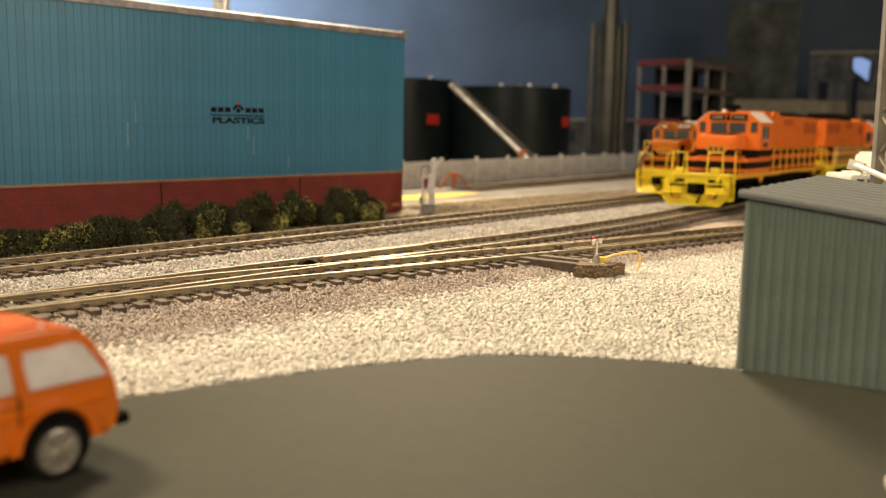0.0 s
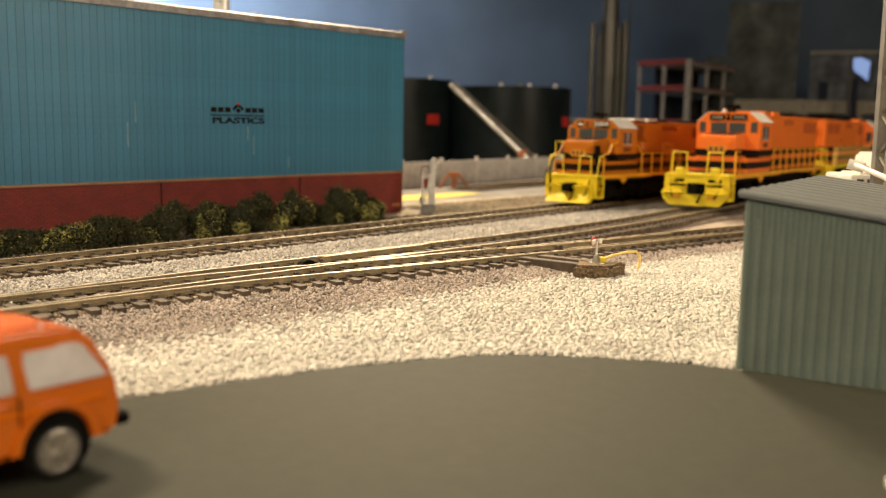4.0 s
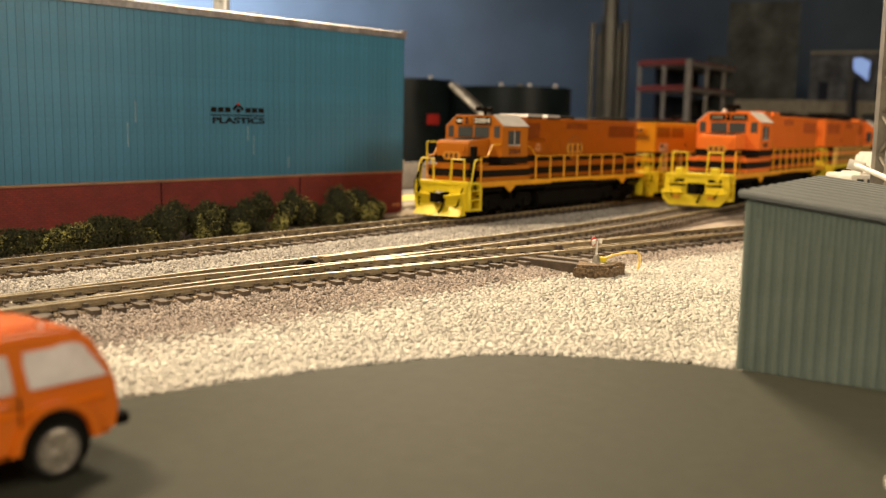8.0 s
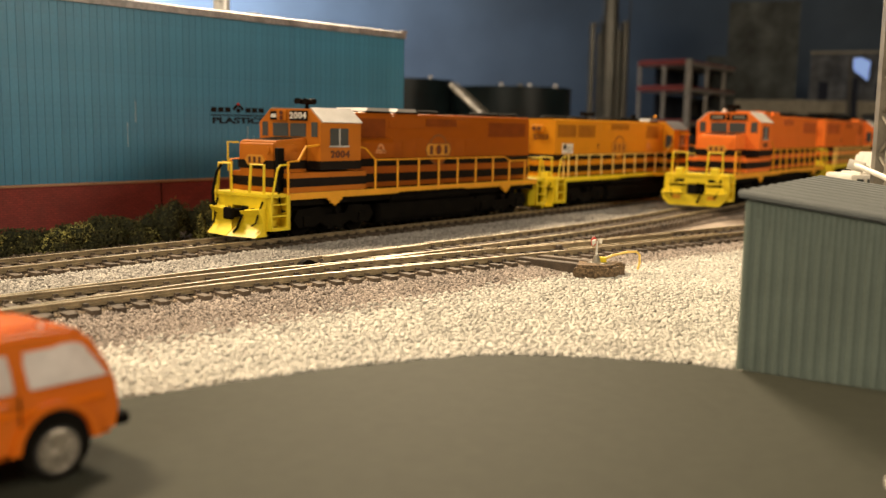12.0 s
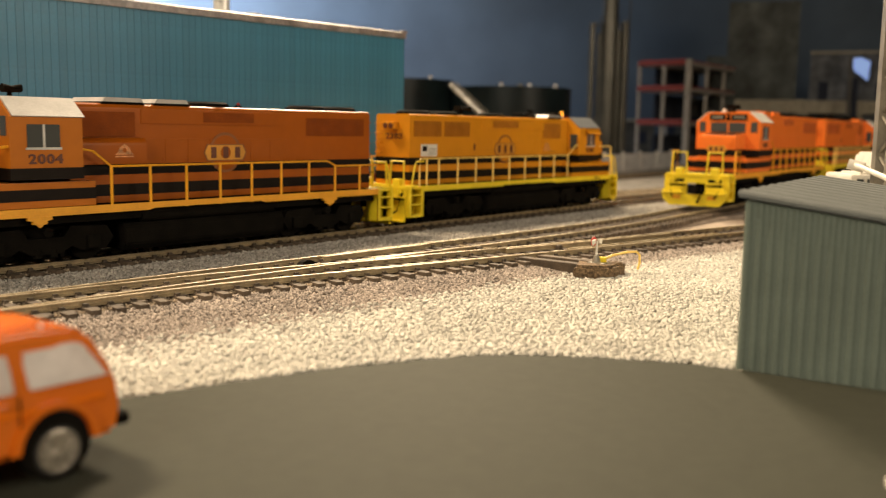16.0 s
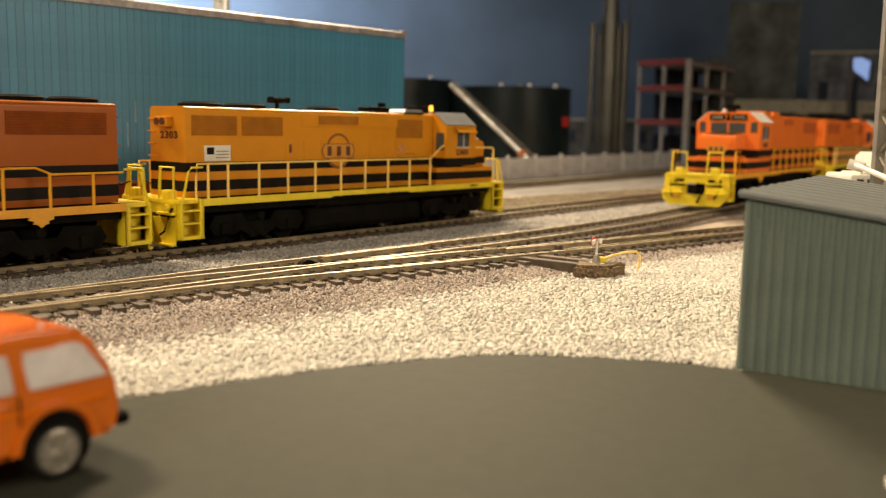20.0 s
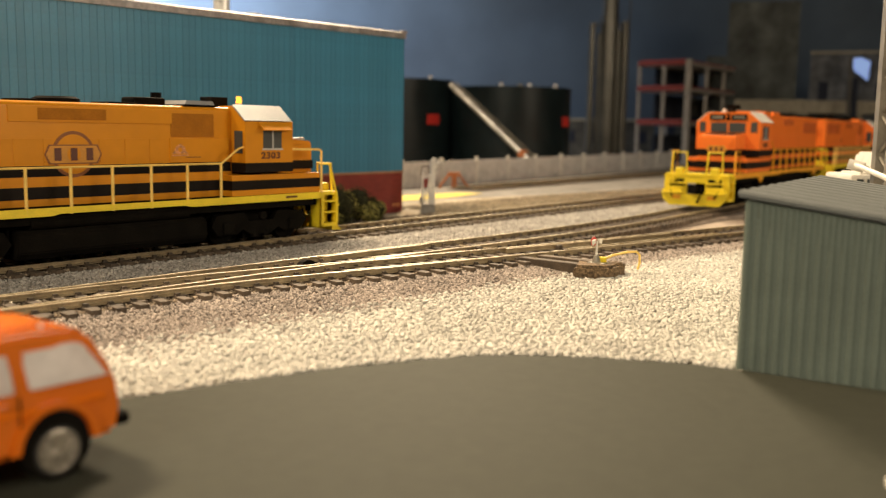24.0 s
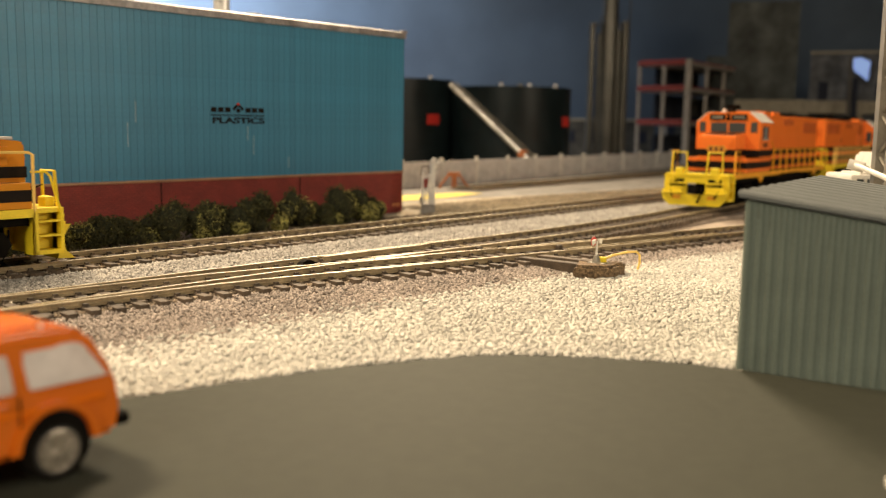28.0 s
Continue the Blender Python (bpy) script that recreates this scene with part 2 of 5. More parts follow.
def drum(cx, cy, z0, z1, r, r1=None, sides=16, axis="z", bm=None):
    """Upright or lying cylinder or cone."""
    bm = bm or bmesh.new()
    r1 = r if r1 is None else r1

    def put(a, b, h):
        return {"z": (cx + a, cy + b, h), "y": (cx + a, h, cy + b), "x": (h, cx + a, cy + b)}[axis]
    lo = [bm.verts.new(put(r * math.cos(k * math.tau / sides), r * math.sin(k * math.tau / sides), z0)) for k in range(sides)]
    hi = [bm.verts.new(put(r1 * math.cos(k * math.tau / sides), r1 * math.sin(k * math.tau / sides), z1)) for k in range(sides)]
    fs = [bm.faces.new(lo), bm.faces.new(hi[::-1])]
    for k in range(sides):
        fs.append(bm.faces.new((lo[k], hi[k], hi[(k + 1) % sides], lo[(k + 1) % sides])))
    bmesh.ops.recalc_face_normals(bm, faces=fs)
    return bm


def lettering(name, text, size, m, material, parent, depth=0.01, stretch=1.25):
    """Characters in the built-in font as a mesh under parent (each digit of a number its own); m: place in the parent's space, plan metres."""
    if text.isdigit() and len(text) > 1:
        for i, c in enumerate(text):
            lettering("digit", c, size, m @ Matrix.Translation(((i - (len(text) - 1) / 2) * 0.72 * size, 0, 0)), material, parent, depth)
        return None
    cu = bpy.data.curves.new(name, "FONT")
    cu.body, cu.size, cu.align_x, cu.align_y, cu.extrude = text, size, "CENTER", "CENTER", depth
    cu.offset = size * 0.03
    tmp = new(name + "_curve", cu)
    me = bpy.data.meshes.new_from_object(tmp.evaluated_get(bpy.context.evaluated_depsgraph_get()))
    bpy.data.objects.remove(tmp)
    bm = bmesh.new()
    bm.from_mesh(me)
    bmesh.ops.scale(bm, vec=(stretch, 1, 1), verts=bm.verts)
    bmesh.ops.transform(bm, matrix=m, verts=bm.verts)
    ob = part(name, bm, material, parent)
    return ob

# ---- the ground of the layout ----
TIE_Z, BED_Z, GROUND_Z, ROAD_Z = -0.15, -0.24, -0.45, -0.4


def slab(name, outline, z0, z1, material, label, category, bev=0.0):
    ob = mesh_ob(name, prism(outline, z0, z1, "z", bev=bev), M[material])
    return tagged(ob, label, category, kind="structure")


slab("ground", [(-60, -40), (200, -40), (200, 130), (-60, 130)], -2.5, GROUND_Z - 0.02, "ground", "brown ballast-coloured scenery base of the model railway", "ground")

# ---- tracks ----


def spline(knots, step=0.55):
    """Evenly spaced points with headings along a smooth line through the knots."""
    ks = [Vector(k) for k in knots]
    ks = [2 * ks[0] - ks[1], *ks, 2 * ks[-1] - ks[-2]]
    fine = []
    for a, b, c, d in zip(ks, ks[1:], ks[2:], ks[3:]):
        for i in range(40):
            t = i / 40
            fine.append(0.5 * (2 * b + (c - a) * t + (2 * a - 5 * b + 4 * c - d) * t * t + (3 * b - a - 3 * c + d) * t ** 3))
    fine.append(ks[-2])
    out, run, nxt = [], 0.0, 0.0
    for p, q in zip(fine, fine[1:]):
        seg = (q - p).length
        while nxt <= run + seg and seg > 0:
            out.append((p + (q - p) * ((nxt - run) / seg), math.atan2(q.y - p.y, q.x - p.x)))
            nxt += step
        run += seg
    return out


def rail_mesh(points, offset, z_top=0.0):
    """A rail of T section along points with headings, offset to the left."""
    sec = [(-0.1, -0.2), (0.1, -0.2), (0.1, -0.17), (0.03, -0.14), (0.03, -0.07), (0.055, -0.05), (0.055, -0.008), (0.035, 0.0), (-0.035, 0.0), (-0.055, -0.008), (-0.055, -0.05), (-0.03, -0.07), (-0.03, -0.14), (-0.1, -0.17)]
    bm = bmesh.new()
    rings = []
    for p, h in points:
        n = Vector((-math.sin(h), math.cos(h)))
        rings.append([bm.verts.new((*(p + n * (offset + a)), z * 0.75 + z_top)) for a, z in sec])
    for q, s in zip(rings, rings[1:]):
        for k in range(len(sec)):
            f = bm.faces.new((q[k], q[(k + 1) % len(sec)], s[(k + 1) % len(sec)], s[k]))
            f.material_index = 1 if k == 7 else 0
    bm.faces.new(rings[0][::-1])
    bm.faces.new(rings[-1])
    bmesh.ops.recalc_face_normals(bm, faces=bm.faces)
    return bm


GAUGE = 0.7525


def tie_mesh(length):
    bm = box(-0.115, 0.115, -length / 2, length / 2, TIE_Z - 0.2, TIE_Z, 0.012)
    for s in (-1, 1):
        box(-0.09, 0.09, s * GAUGE - 0.2, s * GAUGE + 0.2, TIE_Z, TIE_Z + 0.018, bm=bm)
        for d in (-0.125, 0.125):
            box(-0.06, 0.06, s * GAUGE + d - 0.035, s * GAUGE + d + 0.035, TIE_Z + 0.018, TIE_Z + 0.07, bm=bm)
    bmesh.ops.scale(bm, vec=(U, U, U), verts=bm.verts)
    me = bpy.data.meshes.new("tie")
    bm.to_mesh(me)
    bm.free()
    me.materials.append(M["tie"])
    return me


TIE = tie_mesh(2.75)


def track(knots, label):
    root = thing("railway_track", 0, 0, 0, 0, label, "railway track", "tracks of the layout")
    line = spline(knots)
    for off in (GAUGE, -GAUGE):
        part("rail", rail_mesh(line, off), [M["rail"], M["railtop"]], root)
    for p, h in line:
        ob = new("tie", TIE)
        ob.parent = root
        ob.matrix_basis = pose(p.x * U, p.y * U, random.uniform(-0.012, 0.012) * U, 0, 0, math.degrees(h) + random.uniform(-1.2, 1.2))
    return root


LEAN = -0.436  # degrees of the main track to the plan's x axis


def main_y(x):
    return 24.687 - 0.00761 * x


MAIN = [(-14, main_y(-14)), (20, main_y(20)), (60, main_y(60)), (110, main_y(110))]
SIDING = [(-14, 19.5), (6, 19.4), (14, 19.2), (22, 18.75), (30, 18.25), (38, 18.25), (46, 18.8), (56, 19.4), (75, 20.45), (110, 22.3)]
SPUR = [(8.5, 19.35), (14.7, 18.62), (19.6, 17.4), (23.75, 16.42), (28, 15.4), (36, 13.7), (60, 8.5)]
track(MAIN, "brown weathered main track on dark wooden ties in grey ballast")
track(SIDING, "weathered siding track with dark ties where the parked engines stand")
track(SPUR, "weathered spur track curving away from the siding at a turnout")

# ---- locomotives ----


def hood_section(w, z0, z1, r=0.16):
    arc = [(w - r + r * math.cos(k * math.pi / 18), z1 - r + r * math.sin(k * math.pi / 18)) for k in range(10)]
    return [(-w, z0), (w, z0), *arc, *[(-y, z) for y, z in arc[::-1]]]


def wheelset(parent, x):
    root = new("wheelset")
    root.parent = parent
    root.matrix_basis = pose(x * U, 0, 0.51 * U)
    part("axle", drum(0, 0, -0.9, 0.9, 0.09, sides=8, axis="y"), "under", root)
    for s in (-1, 1):
        bm = drum(0, 0, s * 0.68, s * 0.82, 0.51, sides=20, axis="y")
        drum(0, 0, s * 0.64, s * 0.68, 0.56, sides=20, axis="y", bm=bm)
        drum(0, 0, s * 0.82, s * 0.86, 0.2, sides=8, axis="y", bm=bm)
        part("wheel", bm, "under", root)
    return root


def end_platform(root, e, plain=False, style=0, porch=0.0):
    """Pilot, plow, steps, end rails, coupler and hoses at the end e (+1 front, -1 rear)."""
    def X(v):
        return e * (v + porch)

    def bx(a, b, y0, y1, z0, z1, bev=0.0, bm=None):
        return box(min(X(a), X(b)), max(X(a), X(b)), y0, y1, z0, z1, bev, bm)
    bm = bx(8.36, 8.46, -1.28, -0.42, 0.32, 1.42)
    bx(8.36, 8.46, 0.42, 1.28, 0.32, 1.42, bm=bm)
    bx(8.36, 8.46, -0.42, 0.42, 1.12, 1.42, bm=bm)
    bx(8.36, 8.46, -0.42, 0.42, 0.32, 0.62, bm=bm)
    part("pilot", bm, "yellow", root)
    part("end_deck", bx(7.55, 8.5, -1.42, 1.42, 1.42, 1.55, 0.02), "yellow", root)
    # plow: two curved blades with a gap for the coupler
    for s in (-1, 1):
        if e < 0 and not plain:
            bm = bx(8.46, 8.5, *sorted((s * 0.05, s * 1.28)), 0.2, 1.0)
            bx(8.46, 8.62, *sorted((s * 0.05, s * 1.28)), 0.16, 0.22, bm=bm)
            part("pilot_plate", bm, "yellow", root)
        if e > 0 and not plain:
            outl = [(8.47, 1.0), (8.78, 0.96), (8.66, 0.78), (8.62, 0.58), (8.7, 0.36), (8.95, 0.14), (8.47, 0.16)]
            bm = bmesh.new()
            near_ = [bm.verts.new((X(x + (0.12 if z < 0.5 and x > 8.5 else -0.02)), s * (0.02 if z < 0.5 else 0.3), z)) for x, z in outl]
            far_ = [bm.verts.new((X(x - (0.06 if z < 0.9 else 0)), s * 1.24, z + (0.1 if z > 0.9 else 0.0))) for x, z in outl]
            n = len(outl)
            bm.faces.new(near_)
            bm.faces.new(far_[::-1])
            for i in range(n):
                bm.faces.new((near_[i], far_[i], far_[(i + 1) % n], near_[(i + 1) % n]))
            bmesh.ops.recalc_face_normals(bm, faces=bm.faces)
            part("plow_blade", bm, "yellow", root)
        # stepwell
        bm = bx(7.6, 7.66, s * 1.02 if s > 0 else -1.5, 1.5 if s > 0 else -1.02, 0.34, 1.5)
        bx(8.36, 8.42, s * 1.02 if s > 0 else -1.5, 1.5 if s > 0 else -1.02, 0.34, 1.5, bm=bm)
        y0, y1 = sorted((s * 1.0, s * 1.06))
        bx(7.6, 8.42, y0, y1, 0.34, 1.45, bm=bm)
        y0, y1 = sorted((s * 1.44, s * 1.5))
        bx(7.6, 7.74, y0, y1, 0.34, 1.5, bm=bm)
        bx(7.6, 8.42, y0, y1, 0.34, 0.41, bm=bm)
        part("step_frame", bm, "yellow", root)
        for z in (0.4, 0.8, 1.18):
            y0, y1 = sorted((s * 1.02, s * 1.49))
            part("step_tread", bx(7.66, 8.36, y0, y1, z, z + 0.05), "yellow", root)
        # corner stanchions and end rail
        if not plain:
            part("corner_rail", tube([(X(8.42), s * 1.48, 0.5), (X(8.42), s * 1.48, 1.3), (X(8.12), s * 1.46, 2.38), (X(8.0), s * 1.46, 2.5), (X(7.6), s * 1.45, 2.5)], 0.035), "yellow", root)
        if style or plain:
            part("pilot_block", bx(8.2, 8.5, *sorted((s * 0.62, s * 1.0)), 1.5, 1.82, 0.06), "yellow", root)
            part("footboard", bx(8.46, 8.62, *sorted((s * 0.5, s * 1.3)), 1.08, 1.16, 0.02), "yellow", root)
            part("hose_bracket", drum(s * 1.02, 1.3, *sorted((X(8.44), X(8.68))), 0.12, 0.1, sides=12, axis="x"), "yellow", root)
        part("pilot_slot", bx(8.455, 8.468, *sorted((s * 0.5, s * 1.2)), 0.98, 1.06), "under", root)
        bm = tube([(X(8.46), s * 1.18, 1.5), (X(8.42), s * 1.14, 2.5), (X(8.42), s * 0.5, 2.5), (X(8.46), s * 0.45, 1.5)], 0.05)
        part("end_rail", bm, "yellow", root)
        part("mu_hose", tube([(X(8.5), s * 1.15, 1.3), (X(8.62), s * 1.12, 1.0), (X(8.72), s * 1.05, 0.6), (X(8.82), s * 0.95, 0.5)], 0.035), "under", root)
    if plain:
        outl = [(-1.3, 0.98), (-1.5, 0.72), (-1.46, 0.42), (-1.16, 0.12), (1.16, 0.12), (1.46, 0.42), (1.5, 0.72), (1.3, 0.98), (0.6, 0.9), (0.42, 0.6), (-0.42, 0.6), (-0.6, 0.9)]
        part("plow_blade", prism(outl, *sorted((X(8.6), X(8.7))), "x"), "yellow", root, "one-piece yellow plow with clipped corners")
        for s in (-1, 1):
            part("plow_lip", bx(8.6, 8.86, *sorted((s * 0.5, s * 1.48)), 0.66, 0.72, 0.02), "yellow", root)
            part("hand_hole", bx(8.69, 8.712, *sorted((s * 0.62, s * 1.0)), 0.4, 0.58), "amber", root)
            part("pilot_opening", bx(8.458, 8.47, *sorted((s * 0.55, s * 1.05)), 1.12, 1.3), "under", root)
    if not plain and not style:
        part("mu_cable", tube([(X(8.44), -1.0, 2.45), (X(8.6), -1.05, 2.2), (X(8.72), -1.1, 1.6), (X(8.7), -1.1, 1.0), (X(8.6), -1.05, 0.8)], 0.05), "under", root)
        part("mu_cable", tube([(X(8.3), -1.44, 1.9), (X(8.42), -1.52, 1.5), (X(8.4), -1.54, 1.0), (X(8.34), -1.52, 0.85)], 0.04), "under", root)
    part("drop_step_chain", tube([(X(8.42), -0.5, 2.1), (X(8.44), 0, 1.98), (X(8.42), 0.5, 2.1)], 0.02), "under", root)
    bm = bx(8.4, 8.95, -0.14, 0.14, 0.74, 1.02, 0.03)
    bx(8.85, 9.05, -0.2, 0.2, 0.68, 1.08, 0.05, bm)
    part("coupler", bm, "under", root)
    part("air_hose", tube([(X(8.46), 0.3, 1.0), (X(8.7), 0.34, 0.8), (X(8.85), 0.28, 0.4), (X(8.95), 0.2, 0.25)], 0.04), "under", root)


def truck(root, x):
    part("gear_housing", box(x - 1.98, x + 1.98, -0.6, 0.6, 0.1, 1.1, 0.05), "under", root)
    for s in (-1, 1):
        for d in (-0.55, 0.55):
            part("truck_spring", drum(x + d * 0.4, s * 1.12, 0.2, 0.44, 0.12, sides=10), "under", root)
        part("brake_shoe", box(x - 0.62, x - 0.5, *sorted((s * 0.7, s * 1.0)), 0.15, 0.8), "under", root)
        part("sand_pipe", tube([(x + 1.95, s * 1.1, 1.0), (x + 2.02, s * 0.95, 0.5), (x + 1.9, s * 0.8, 0.15)], 0.03), "under", root)
        outl = [(x - 2.0, 0.62), (x - 1.8, 0.95), (x - 0.7, 1.0), (x - 0.5, 0.72), (x + 0.5, 0.72), (x + 0.7, 1.0), (x + 1.8, 0.95), (x + 2.0, 0.62), (x + 1.75, 0.32), (x + 1.0, 0.32), (x + 0.75, 0.46), (x + 0.4, 0.28), (x - 0.4, 0.28), (x - 0.75, 0.46), (x - 1.0, 0.32), (x - 1.75, 0.32)]
        y0, y1 = sorted((s * 1.02, s * 1.2))
        tr = part("truck_frame", prism(outl, y0, y1, "y"), "under", root)
        for dx in (-1.37, 1.37):
            part("journal_box", box(x + dx - 0.2, x + dx + 0.2, *sorted((s * 1.2, s * 1.3)), 0.36, 0.72, 0.03), "under", tr)
        part("brake_cylinder", drum(x, 0.88, s * 1.2, s * 1.34, 0.14, sides=10, axis="y"), "under", tr)


def locomotive(paint, grille, number, label, beacon=False, style=0, plain=False, porch=0.0, cab_paint=""):
    root = thing("locomotive", 0, 0, 0, 0, label, "locomotive", "orange and black diesel engines")
    P, G, C = paint, grille, cab_paint or paint
    S = "yellow" if style else "amber"
    rail_paint = "palerail" if style else "amber"
    # underframe
    bm = box(-7.6, 7.6 + porch, -1.28, 1.28, 1.1, 1.42)
    box(-7.4, 7.4 + porch, -0.35, 0.35, 0.5, 1.1, bm=bm)
    part("underframe", bm, "under", root)
    for s in (-1, 1):
        outl = [(-7.62, 1.55), (7.62 + porch, 1.55), (7.62 + porch, 1.33), (2.2, 1.33), (2.0, 1.38), (-2.0, 1.38), (-2.2, 1.33), (-7.62, 1.33)]
        part("side_sill", prism(outl, *sorted((s * 1.44, s * 1.5)), "y"), S, root)
        for x in () if style else (-5.1, 5.5):
            outl = [(x - 0.34, 1.33), (x + 0.34, 1.33), (x + 0.34, 1.25), (x + 0.2, 1.22), (x + 0.2, 1.14), (x + 0.09, 1.12), (x, 1.04), (x - 0.09, 1.12), (x - 0.2, 1.14), (x - 0.2, 1.22), (x - 0.34, 1.25)]
            part("jacking_pad", prism(outl, *sorted((s * 1.43, s * 1.52)), "y"), S, root)
    part("walkway", box(-7.6, 7.6 + porch, -1.44, 1.44, 1.42, 1.54), "under", root)
    bm = prism([(-1.22, 0.2), (-1.36, 0.38), (-1.36, 0.84), (-1.24, 0.96), (1.24, 0.96), (1.36, 0.84), (1.36, 0.38), (1.22, 0.2)], -3.1, 2.9, "x", bev=0.03)
    part("fuel_tank", bm, "under", root)
    for s in (-1, 1):
        part("air_reservoir", drum(s * 1.16, 1.14, -2.7, 2.3, 0.17, sides=14, axis="x"), "under", root)
    # hood, with its black bands as shallow panels
    hood = part("long_hood", prism(hood_section(0.88, 1.55, 4.33), -7.78, 4.25, "x"), P, root)
    bands = ((2.33, 2.62), (1.74, 2.06))
    for z0, z1 in bands:
        part("black_band", box(-7.792, 4.2, -0.892, 0.892, z0, z1), "black", root)
    for s in (-1, 1):
        def side(name, x0, x1, z0, z1, m, t=0.02, parent=hood, lab=""):
            ob = part(name, box(x0, x1, *sorted((s * 0.86, s * (0.88 + t))), z0, z1, 0.006), m, parent, lab)
            return ob
        for x0, x1 in ((-7.55, -5.8), (-5.6, -3.86)) if style else ((-7.45, -4.55),):
            rg = side("radiator_grille", x0, x1, 3.45, 4.06, G)
            for k in range(8):
                side("louvre", x0 + 0.04, x1 - 0.04, 3.49 + k * 0.07, 3.51 + k * 0.07, G, 0.035, rg)
        g = side("dynamic_brake_grille", -2.2, -0.2, 3.85, 4.15, G, 0.05)
        side("blister", -3.0, 2.0, 3.78, 4.2, P, 0.03)
        side("air_filter_grille", *((1.96, 3.54) if style else (2.2, 3.95)), 3.4, 4.1, G)
        for k in range(9):
            x = -3.7 + k * 0.82
            side("hood_door", x, x + 0.78, 2.62, 3.34, P, 0.012)
        if style:
            side("door_latch", -3.56, -3.46, 2.88, 3.16, "brownmark", 0.035)
        for k in range(9):
            side("door_hinge", -3.68 + k * 0.82, -3.64 + k * 0.82, 2.7, 2.76, P, 0.03)
        if style or plain:
            side("control_cabinet", 1.9, 4.1, 2.64, 3.36, P, 0.06)
        else:
            curve = [(0.86, 2.64), (1.14, 2.64), (1.14, 3.16)] + [(0.92 + 0.22 * math.cos(k * math.pi / 18), 3.16 + 0.22 * math.sin(k * math.pi / 18)) for k in range(1, 10)] + [(0.86, 3.38)]
            part("blower_bulge", prism([(s * a, z) for a, z in curve], 1.98, 4.12, "x"), P, hood, "rounded bulging blower duct cover")
        cx_ = 2.25 if style else 2.72
        f0 = 0.93 if style or plain else 1.132
        mk = part("cabinet_mark", prism([(cx_ - 0.16, 3.1), (cx_ - 0.2, 2.98), (cx_ - 0.3, 2.9), (cx_ + 0.3, 2.9), (cx_ + 0.2, 2.98), (cx_ + 0.16, 3.1), (cx_, 3.2)], *sorted((s * f0, s * (f0 + 0.016))), "y"), "palemark", hood, "small faded pale emblem")
        part("mark_bar", box(cx_ - 0.3, cx_ + 0.3, *sorted((s * f0, s * (f0 + 0.014))), 2.83, 2.87), "palemark", mk)
        part("mark_disc", drum(cx_, 3.02, *sorted((s * (f0 + 0.014), s * (f0 + 0.02))), 0.07, sides=12, axis="y"), P, mk)
        if style or plain:
            side("cabinet_slot", 2.45, 3.0, 2.78, 2.8, "brownmark", 0.068)
    # roof fittings
    fans = [(-6.55, 0.72), (-4.75, 0.76), (-1.15, 0.66)] if style else [(-6.95, 0.74), (-5.35, 0.74), (-1.0, 0.78)]
    for x, r in fans:
        bm = drum(x, 0, 4.3, 4.43, r * 0.95, sides=24)
        drum(x, 0, 4.43, 4.49, r * 0.92, r * 0.78, sides=24, bm=bm)
        part("roof_fan", bm, "under", hood)
    if style:
        part("silencer", box(3.95, 4.6, -0.3, 0.3, 4.33, 4.66, 0.03), "under", hood)
        part("roof_hatch", box(-2.5, -1.9, -0.4, 0.4, 4.3, 4.4, 0.03), "under", hood)
        part("roof_tray", box(0.2, 1.1, -0.5, 0.5, 4.3, 4.39, 0.02), "under", hood)
        for sg in () if plain else (-1, 1):
            part("sill_bar", box(6.0, 6.5, *sorted((sg * 1.498, sg * 1.508)), 1.41, 1.48), "brownmark", root)
        part("turbo_housing", box(1.1, 2.2, -0.35, 0.35, 4.33, 4.56, 0.08), "under", hood)
        part("stack_pipe", drum(2.1, 0.0, 4.5, 4.72, 0.16, sides=10), "under", hood)
    for x, h in (((3.1, 0.62),) if style else ((0.85, 0.66), (2.5, 0.72))):
        foot = part("housing_foot", prism([(x - h, 4.3), (x + h, 4.3), (x + h - 0.05, 4.38), (x - h + 0.05, 4.38)], -0.8, 0.8, "y"), P if plain else "under", hood)
        part("blower_housing", prism([(x - h + 0.05, 4.38), (x + h - 0.05, 4.38), (x + h - 0.14, 4.5), (x - h + 0.14, 4.5)], -0.8, 0.8, "y"), P if plain else "cabgrey" if style else "whiteroof", foot)
    hx = -3.3 if style else 5.4
    hz = 4.6
    bm = drum(hx, 0, 4.3, hz, 0.08, 0.06, sides=10)
    box(hx - 0.2, hx + 0.12, -0.24, 0.24, hz - 0.05, hz + 0.03, 0.02, bm)
    for y, l, d in ((-0.2, 0.34, 1), (0.0, 0.44, 1), (0.2, 0.3, 1), (-0.1, 0.32, -1), (0.12, 0.26, -1)):
        drum(y, hz + 0.06, *((hx - 0.05, hx + l) if d > 0 else (hx - l, hx + 0.05)), 0.035 if d > 0 else 0.11, 0.11 if d > 0 else 0.035, sides=12, axis="x", bm=bm)
    part("air_horn", bm, "under", root)
    # hood end: headlights and number
    for y in (-0.14, 0.14):
        part("rear_headlight", drum(y, 3.86, -8.1, -8.04, 0.11, sides=12, axis="x"), "brownmark", hood)
    part("headlight_housing", box(-8.06, -7.76, -0.3, 0.3, 3.7, 4.02, 0.05), P, hood)
    for k in range(4):
        part("grab_iron", tube([(-7.78, 0.55, 2.8 + k * 0.38), (-7.88, 0.55, 2.8 + k * 0.38), (-7.88, 0.85, 2.8 + k * 0.38), (-7.78, 0.85, 2.8 + k * 0.38)], 0.02), P, hood)
